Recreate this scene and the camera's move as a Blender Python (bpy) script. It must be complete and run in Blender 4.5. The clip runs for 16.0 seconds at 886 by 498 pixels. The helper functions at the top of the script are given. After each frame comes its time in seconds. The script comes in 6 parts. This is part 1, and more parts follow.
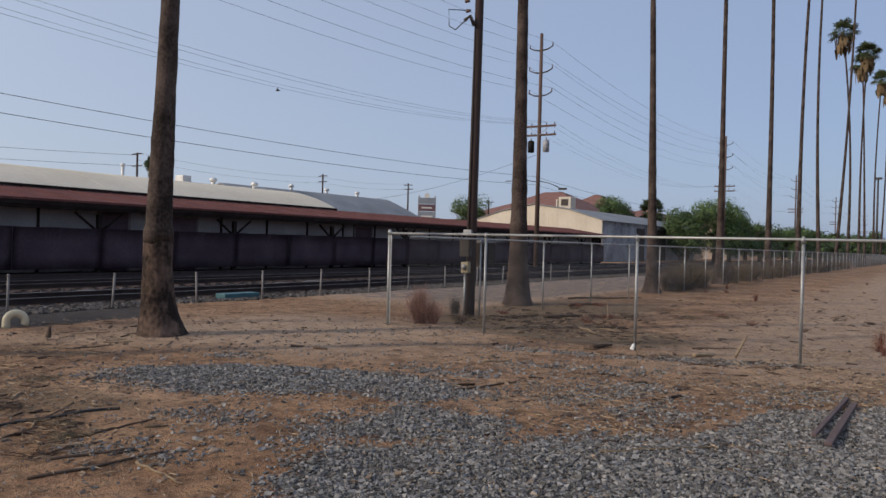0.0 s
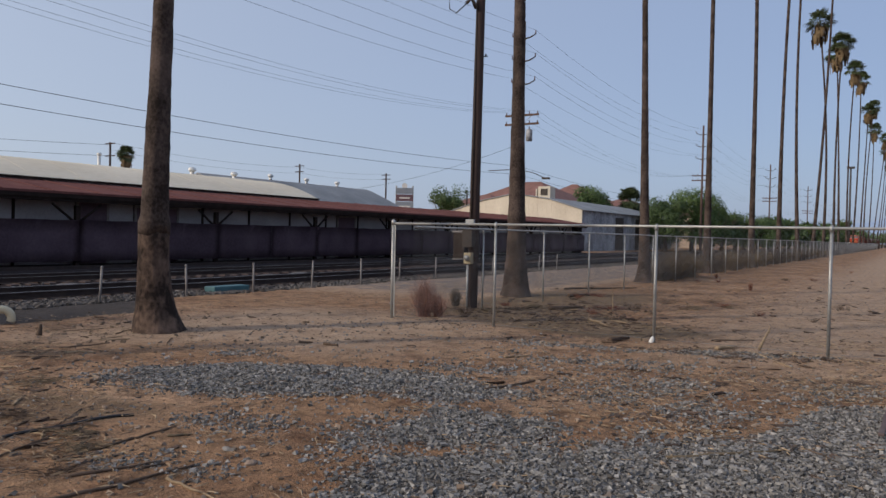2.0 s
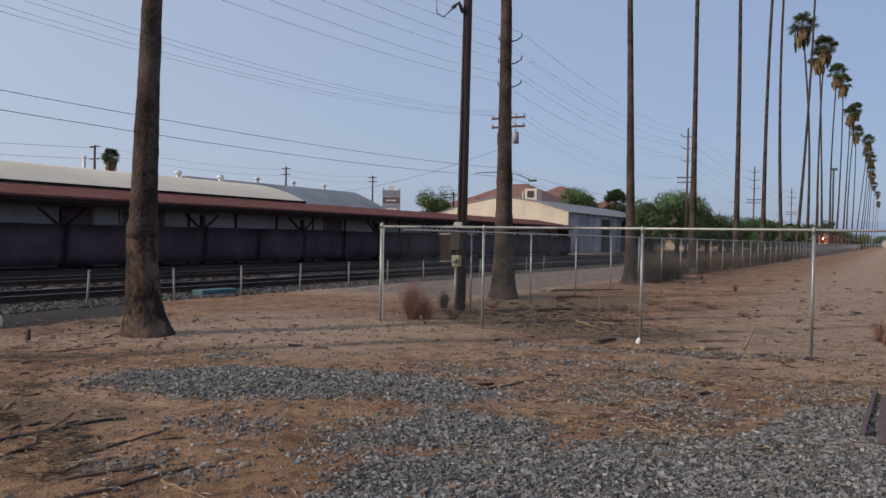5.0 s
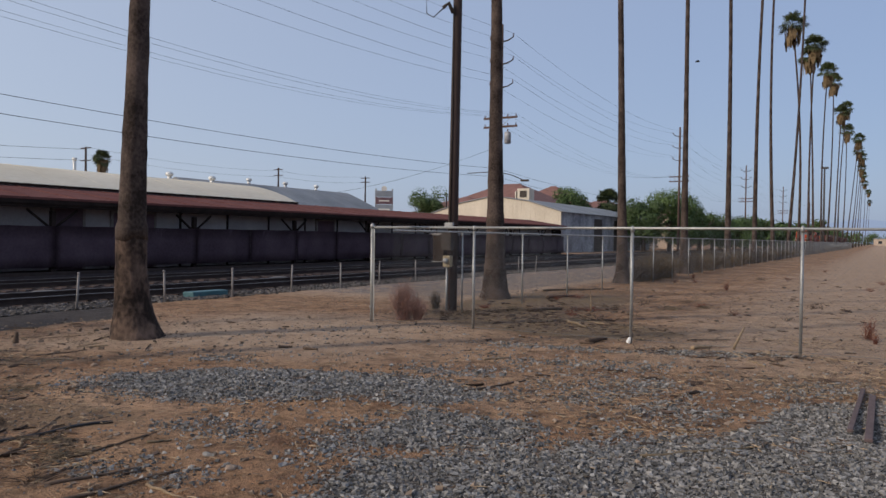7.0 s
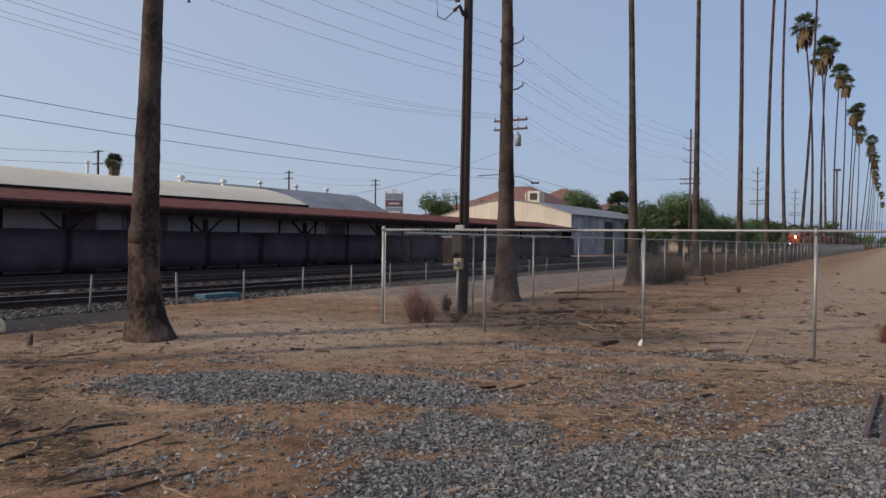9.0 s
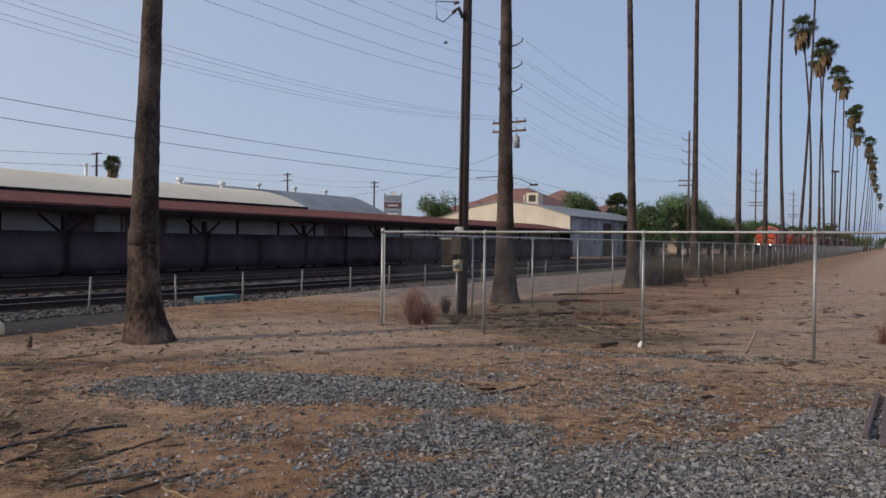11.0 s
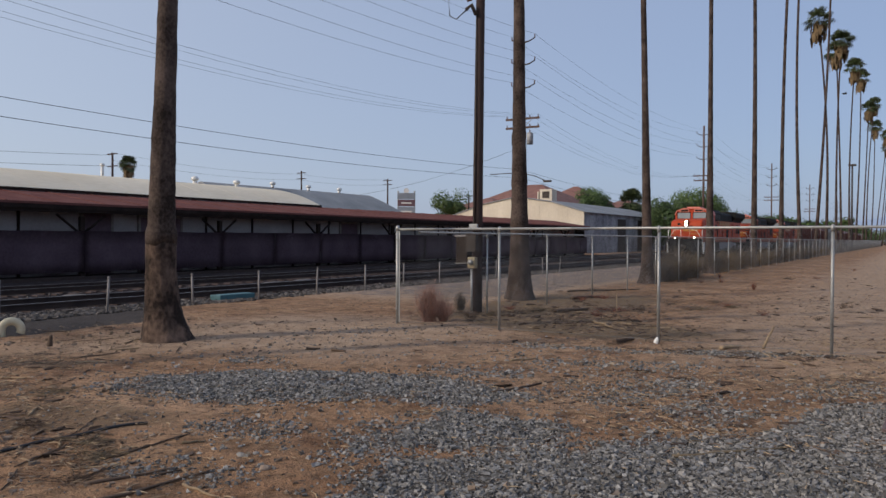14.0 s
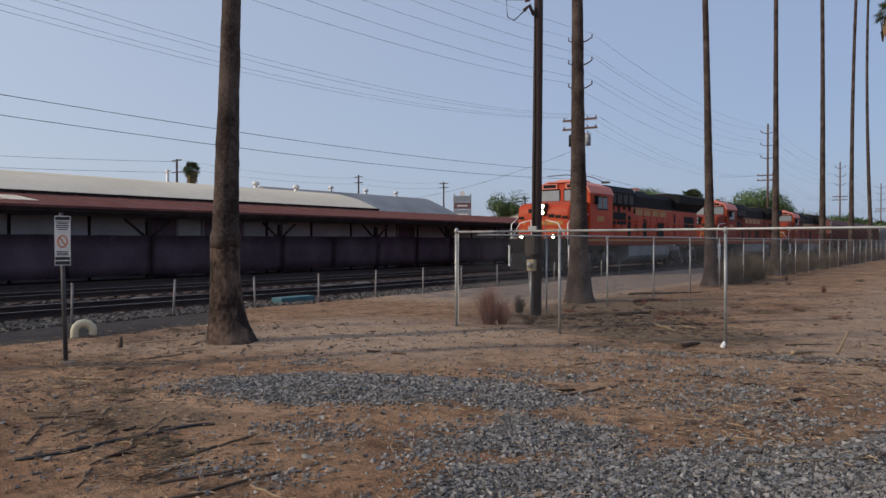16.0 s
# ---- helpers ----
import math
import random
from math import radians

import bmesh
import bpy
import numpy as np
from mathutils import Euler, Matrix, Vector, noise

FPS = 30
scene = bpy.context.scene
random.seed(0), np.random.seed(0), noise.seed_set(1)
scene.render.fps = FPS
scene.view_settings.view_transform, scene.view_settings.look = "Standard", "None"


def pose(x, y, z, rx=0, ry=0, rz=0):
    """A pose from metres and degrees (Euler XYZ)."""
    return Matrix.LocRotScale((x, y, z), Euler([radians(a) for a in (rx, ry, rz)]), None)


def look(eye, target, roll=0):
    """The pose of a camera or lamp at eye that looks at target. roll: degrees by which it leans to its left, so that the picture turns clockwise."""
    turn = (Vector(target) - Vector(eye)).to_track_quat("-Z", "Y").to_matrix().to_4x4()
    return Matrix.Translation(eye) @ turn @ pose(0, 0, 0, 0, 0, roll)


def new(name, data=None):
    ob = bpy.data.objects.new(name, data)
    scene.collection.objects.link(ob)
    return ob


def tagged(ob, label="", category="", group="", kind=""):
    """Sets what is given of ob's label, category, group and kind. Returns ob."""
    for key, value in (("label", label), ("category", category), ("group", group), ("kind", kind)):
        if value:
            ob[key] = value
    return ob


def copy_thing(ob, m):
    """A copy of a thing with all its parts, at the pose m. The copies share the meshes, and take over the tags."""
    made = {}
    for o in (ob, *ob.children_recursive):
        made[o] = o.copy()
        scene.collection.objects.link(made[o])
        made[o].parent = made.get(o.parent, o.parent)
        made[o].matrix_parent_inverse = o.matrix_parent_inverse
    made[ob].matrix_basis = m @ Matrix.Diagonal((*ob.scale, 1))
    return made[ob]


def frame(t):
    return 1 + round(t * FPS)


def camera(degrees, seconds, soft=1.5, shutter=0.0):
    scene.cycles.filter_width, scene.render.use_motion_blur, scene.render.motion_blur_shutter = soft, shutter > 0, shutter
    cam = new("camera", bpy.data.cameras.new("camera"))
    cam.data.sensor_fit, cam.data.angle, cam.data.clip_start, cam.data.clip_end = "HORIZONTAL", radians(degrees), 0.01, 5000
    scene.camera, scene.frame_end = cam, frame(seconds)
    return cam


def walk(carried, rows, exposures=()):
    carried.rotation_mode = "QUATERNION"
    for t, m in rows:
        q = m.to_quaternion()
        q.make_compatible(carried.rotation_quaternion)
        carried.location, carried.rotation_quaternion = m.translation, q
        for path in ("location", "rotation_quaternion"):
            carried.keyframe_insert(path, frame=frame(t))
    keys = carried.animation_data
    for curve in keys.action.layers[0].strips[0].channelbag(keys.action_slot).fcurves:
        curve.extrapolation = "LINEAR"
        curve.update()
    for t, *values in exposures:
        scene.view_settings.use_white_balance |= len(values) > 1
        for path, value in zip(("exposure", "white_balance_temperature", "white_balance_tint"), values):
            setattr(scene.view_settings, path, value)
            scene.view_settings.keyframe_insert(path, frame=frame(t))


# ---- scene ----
cam = camera(60.0, 16.0)
PATH = [
    (0, (0.693, -0.060, 1.594), (-0.3990, 1.6154, 1.5811), 1.47),
    (0.5, (0.385, -0.076, 1.591), (-0.6388, 1.6419, 1.5638), -0.03),
    (1, (0.228, 0.004, 1.598), (-0.8293, 1.7016, 1.5792), 1.05),
    (1.5, (0.151, 0.022, 1.589), (-0.9080, 1.7186, 1.5508), 1.91),
    (2, (-0.056, 0.054, 1.584), (-1.0925, 1.7641, 1.5470), 1.22),
    (2.5, (-0.067, -0.031, 1.595), (-1.0766, 1.6952, 1.5535), 1.21),
    (3, (-0.085, -0.063, 1.595), (-1.0961, 1.6621, 1.5686), 1.07),
    (3.5, (-0.090, -0.074, 1.598), (-1.0903, 1.6579, 1.5695), 1.11),
    (3.7, (-0.097, -0.047, 1.587), (-1.1051, 1.6801, 1.5459), 0.99),
    (5.8, (-0.005, -0.024, 1.601), (-1.0057, 1.7076, 1.5831), 0.98),
    (6, (-0.007, -0.018, 1.602), (-0.9953, 1.7212, 1.5836), 1.08),
    (6.5, (-0.003, -0.008, 1.600), (-0.9951, 1.7286, 1.5753), 0.76),
    (7, (-0.000, -0.000, 1.600), (-0.9920, 1.7363, 1.5703), 0.75),
    (7.5, (0.004, -0.009, 1.598), (-1.0072, 1.7170, 1.5813), 0.73),
    (8, (-0.008, -0.019, 1.599), (-1.0229, 1.7047, 1.5820), 0.73),
    (8.5, (-0.024, -0.010, 1.598), (-1.0368, 1.7142, 1.5683), 0.64),
    (9, (-0.016, -0.014, 1.597), (-1.0307, 1.7096, 1.5738), 0.71),
    (11.5, (-0.026, -0.024, 1.596), (-1.0351, 1.7025, 1.5786), 0.58),
    (12, (-0.023, -0.025, 1.598), (-1.0234, 1.7069, 1.5764), 0.57),
    (12.5, (-0.023, -0.018, 1.597), (-1.0300, 1.7096, 1.5696), 0.77),
    (13, (-0.018, -0.028, 1.601), (-1.0312, 1.6962, 1.5753), 0.72),
    (13.5, (-0.023, -0.043, 1.602), (-1.0514, 1.6723, 1.5848), 0.37),
    (14, (-0.029, -0.052, 1.597), (-1.0715, 1.6553, 1.5712), 0.25),
    (14.5, (-0.036, -0.060, 1.598), (-1.0860, 1.6418, 1.5677), 0.15),
    (15, (-0.035, -0.065, 1.602), (-1.1007, 1.6275, 1.5738), 0.08),
    (15.5, (-0.042, -0.061, 1.603), (-1.1367, 1.6129, 1.5895), -0.11),
    (16, (-0.105, -0.037, 1.594), (-1.2688, 1.5897, 1.5751), -0.02),
]
walk(cam, [(t, look(eye, target, roll)) for t, eye, target, roll in PATH])

# the white balance and exposure stay as they are through the whole shot
scene.view_settings.exposure = 0.0

# ---- daylight: hazy low sun from behind and left of the tracks ----
SUN_EL, SUN_AZ = 27.0, math.atan2(-0.61, -0.79)   # azimuth as x, y of the sun's place
world = bpy.data.worlds.new("sky")
scene.world = world
world.use_nodes = True
wn, wl = world.node_tree.nodes, world.node_tree.links
sky = wn.new("ShaderNodeTexSky")
sky.sky_type, sky.sun_disc = "NISHITA", False
sky.sun_elevation, sky.sun_rotation = radians(SUN_EL), SUN_AZ
sky.air_density, sky.dust_density, sky.ozone_density = 1.0, 1.6, 3.0
wn["Background"].inputs["Strength"].default_value = 0.109
# haze: the clear sky is veiled by an even pale blue
veil = wn.new("ShaderNodeMix")
veil.data_type = "RGBA"
veil.inputs[0].default_value = 0.67
# the haze is brighter and paler on the sun's side of the sky
away, toward = (2.88, 3.72, 5.82, 1), (5.55, 6.12, 7.4, 1)
spot, facing, glare = wn.new("ShaderNodeTexCoord"), wn.new("ShaderNodeVectorMath"), wn.new("ShaderNodeMapRange")
facing.operation = "DOT_PRODUCT"
facing.inputs[1].default_value = (math.sin(SUN_AZ), math.cos(SUN_AZ), 0.0)
glare.inputs["From Min"].default_value, glare.inputs["From Max"].default_value = -0.9, 0.45
tone = wn.new("ShaderNodeMix")
tone.data_type = "RGBA"
tone.inputs[6].default_value, tone.inputs[7].default_value = away, toward
wl.new(spot.outputs["Generated"], facing.inputs[0])
wl.new(facing.outputs["Value"], glare.inputs[0])
wl.new(glare.outputs[0], tone.inputs[0])
wl.new(tone.outputs[2], veil.inputs[7])
wl.new(sky.outputs[0], veil.inputs[6])
wl.new(veil.outputs[2], wn["Background"].inputs["Color"])
sun_dir = Vector((math.sin(SUN_AZ) * math.cos(radians(SUN_EL)), math.cos(SUN_AZ) * math.cos(radians(SUN_EL)), math.sin(radians(SUN_EL))))
sun = new("sun", bpy.data.lights.new("sun", "SUN"))
sun.data.energy, sun.data.angle, sun.data.color = 2.5, radians(1.2), (1.0, 0.86, 0.7)
sun.matrix_world = look(sun_dir * 100, (0, 0, 0))


# ---- materials ----
def surf(name, a, b, scale=6.0, rough=0.8, metal=0.0, bump=0.2, fine=60.0, dist=0.01, stretch=(1, 1, 1), vary=0.0, spec=0.4, contrast=(0.35, 0.65)):
    """Two-tone surface: broad stains and fine grain, both with relief."""
    m = bpy.data.materials.new(name)
    m.use_nodes = True
    n, l = m.node_tree.nodes, m.node_tree.links
    bsdf = n["Principled BSDF"]
    tc = n.new("ShaderNodeTexCoord")
    mp = n.new("ShaderNodeMapping")
    mp.inputs["Scale"].default_value = stretch
    l.new(tc.outputs["Object"], mp.inputs[0])
    big, small = n.new("ShaderNodeTexNoise"), n.new("ShaderNodeTexNoise")
    for t, s, d in ((big, scale, 5), (small, fine, 4)):
        t.inputs["Scale"].default_value, t.inputs["Detail"].default_value = s, d
        l.new(mp.outputs[0], t.inputs["Vector"])
    mix = n.new("ShaderNodeMath")
    mix.operation = "MULTIPLY_ADD"
    mix.inputs[1].default_value = 0.35
    l.new(small.outputs[0], mix.inputs[0])
    sc = n.new("ShaderNodeMath")
    sc.operation = "MULTIPLY"
    sc.inputs[1].default_value = 0.65
    l.new(big.outputs[0], sc.inputs[0])
    l.new(sc.outputs[0], mix.inputs[2])
    ramp = n.new("ShaderNodeValToRGB")
    ramp.color_ramp.elements[0].position, ramp.color_ramp.elements[1].position = contrast
    ramp.color_ramp.elements[0].color, ramp.color_ramp.elements[1].color = (*a, 1), (*b, 1)
    l.new(mix.outputs[0], ramp.inputs[0])
    col = ramp.outputs[0]
    if vary:
        info, geo = n.new("ShaderNodeObjectInfo"), n.new("ShaderNodeNewGeometry")
        add = n.new("ShaderNodeMath")
        add.operation = "ADD"
        l.new(geo.outputs["Random Per Island"], add.inputs[1])
        if vary > 0:
            l.new(info.outputs["Random"], add.inputs[0])
        else:
            l.new(geo.outputs["Random Per Island"], add.inputs[0])
        rng = n.new("ShaderNodeMapRange")
        rng.inputs["From Max"].default_value = 2.0
        rng.inputs["To Min"].default_value, rng.inputs["To Max"].default_value = 1 - abs(vary), 1 + abs(vary)
        l.new(add.outputs[0], rng.inputs[0])
        hsv = n.new("ShaderNodeHueSaturation")
        l.new(rng.outputs[0], hsv.inputs["Value"])
        l.new(col, hsv.inputs["Color"])
        col = hsv.outputs[0]
    l.new(col, bsdf.inputs["Base Color"])
    bsdf.inputs["Roughness"].default_value, bsdf.inputs["Metallic"].default_value = rough, metal
    bsdf.inputs["Specular IOR Level"].default_value = spec
    if bump:
        bp = n.new("ShaderNodeBump")
        bp.inputs["Strength"].default_value, bp.inputs["Distance"].default_value = bump, dist
        l.new(mix.outputs[0], bp.inputs["Height"])
        l.new(bp.outputs[0], bsdf.inputs["Normal"])
    return m


def glow(name, c, strength):
    m = bpy.data.materials.new(name)
    m.use_nodes = True
    b = m.node_tree.nodes["Principled BSDF"]
    b.inputs["Base Color"].default_value = (*[0.02 * v for v in c], 1)
    b.inputs["Specular IOR Level"].default_value = 0.0
    b.inputs["Emission Color"].default_value = (*c, 1)
    b.inputs["Emission Strength"].default_value = strength
    return m


def ground_material():
    m = bpy.data.materials.new("dirt_ground")
    m.use_nodes = True
    n, l = m.node_tree.nodes, m.node_tree.links
    bsdf = n["Principled BSDF"]
    tc = n.new("ShaderNodeTexCoord")

    def tex(scale, detail=5, rough=0.6):
        t = n.new("ShaderNodeTexNoise")
        t.inputs["Scale"].default_value, t.inputs["Detail"].default_value, t.inputs["Roughness"].default_value = scale, detail, rough
        l.new(tc.outputs["Object"], t.inputs["Vector"])
        return t.outputs[0]

    def ramp(src, stops):
        r = n.new("ShaderNodeValToRGB")
        e = r.color_ramp.elements
        e[0].position, e[0].color = stops[0][0], (*stops[0][1], 1)
        e[1].position, e[1].color = stops[-1][0], (*stops[-1][1], 1)
        for p, c in stops[1:-1]:
            x = e.new(p)
            x.color = (*c, 1)
        l.new(src, r.inputs[0])
        return r.outputs[0]

    def mixc(f, a, b, mode="MIX"):
        x = n.new("ShaderNodeMix")
        x.data_type, x.blend_type = "RGBA", mode
        l.new(f, x.inputs[0]) if not isinstance(f, float) else setattr(x.inputs[0], "default_value", f)
        l.new(a, x.inputs[6])
        l.new(b, x.inputs[7])
        return x.outputs[2]

    def mask(attr, size, lo, hi):
        a = n.new("ShaderNodeAttribute")
        a.attribute_name = attr
        add = n.new("ShaderNodeMath")
        add.operation = "ADD"
        l.new(a.outputs["Fac"], add.inputs[0])
        l.new(tex(size, 6, 0.7), add.inputs[1])
        r = n.new("ShaderNodeMapRange")
        r.inputs["From Min"].default_value, r.inputs["From Max"].default_value = lo, hi
        l.new(add.outputs[0], r.inputs[0])
        return r.outputs[0]

    broad, mid, grain = tex(0.35), tex(3.0, 6, 0.7), tex(45.0, 3, 0.7)
    dirt = ramp(broad, [(0.3, (0.262, 0.152, 0.087)), (0.5, (0.36, 0.222, 0.131)), (0.72, (0.46, 0.308, 0.2))])
    patch = ramp(mid, [(0.34, (0.36, 0.33, 0.31)), (0.52, (1, 1, 1)), (0.72, (1.2, 1.12, 1.02))])
    dirt = mixc(0.9, dirt, patch, "MULTIPLY")
    stain = ramp(tex(0.9, 7, 0.72), [(0.38, (0.6, 0.5, 0.47)), (0.5, (1, 0.97, 0.95)), (0.66, (1.12, 1.1, 1.06))])
    dirt = mixc(0.75, dirt, stain, "MULTIPLY")
    crumbs = ramp(tex(11.0, 7, 0.8), [(0.36, (0.4, 0.37, 0.35)), (0.5, (1, 1, 1)), (0.66, (1.22, 1.18, 1.12))])
    dirt = mixc(0.7, dirt, crumbs, "MULTIPLY")
    speck = ramp(grain, [(0.3, (0.55, 0.53, 0.52)), (0.5, (1, 1, 1)), (0.72, (1.25, 1.22, 1.18))])
    dirt = mixc(0.35, dirt, speck, "MULTIPLY")
    pale = ramp(mid, [(0.3, (0.29, 0.192, 0.126)), (0.5, (0.43, 0.305, 0.21)), (0.7, (0.51, 0.375, 0.268))])
    dirt = mixc(mask("pale", 1.3, 0.55, 1.5), dirt, pale)
    dirt = mixc(0.5, dirt, speck, "MULTIPLY")
    vor = n.new("ShaderNodeTexVoronoi")
    vor.inputs["Scale"].default_value = 32.0
    l.new(tc.outputs["Object"], vor.inputs["Vector"])
    sep = n.new("ShaderNodeSeparateColor")
    l.new(vor.outputs["Color"], sep.inputs[0])
    gravel = ramp(sep.outputs[0], [(0.0, (0.056, 0.048, 0.042)), (0.5, (0.118, 0.103, 0.092)), (1.0, (0.22, 0.2, 0.183))])
    col = mixc(mask("gravel", 5.0, 0.85, 1.2), dirt, gravel)
    ballast = ramp(sep.outputs[1], [(0.0, (0.085, 0.072, 0.066)), (0.6, (0.18, 0.156, 0.144)), (1.0, (0.31, 0.275, 0.255))])
    col = mixc(mask("ballast", 2.0, 0.85, 1.1), col, ballast)
    # dark tone for the ground patch between near palm and ballast
    dark_tone = ramp(mid, [(0.3, (0.052, 0.043, 0.04)), (0.7, (0.08, 0.067, 0.06))])
    # darker tone for the bed of both tracks
    bed_tone = ramp(mid, [(0.3, (0.022, 0.016, 0.017)), (0.7, (0.05, 0.038, 0.038))])
    col = mixc(mask("dark_bed", 2.0, 0.85, 1.2), col, bed_tone)
    col = mixc(mask("dark_patch", 1.5, 0.9, 1.05), col, dark_tone)
    litter = ramp(tex(7.0, 8, 0.8), [(0.3, (0.12, 0.09, 0.07)), (0.6, (0.24, 0.16, 0.09))])
    col = mixc(mask("litter", 4.0, 0.85, 1.35), col, litter)
    l.new(col, bsdf.inputs["Base Color"])
    bsdf.inputs["Roughness"].default_value = 0.95
    bsdf.inputs["Specular IOR Level"].default_value = 0.2
    h = n.new("ShaderNodeMath")
    h.operation = "ADD"
    l.new(mid, h.inputs[0])
    l.new(grain, h.inputs[1])
    bp = n.new("ShaderNodeBump")
    bp.inputs["Strength"].default_value, bp.inputs["Distance"].default_value = 0.85, 0.05
    l.new(h.outputs[0], bp.inputs["Height"])
    l.new(bp.outputs[0], bsdf.inputs["Normal"])
    return m


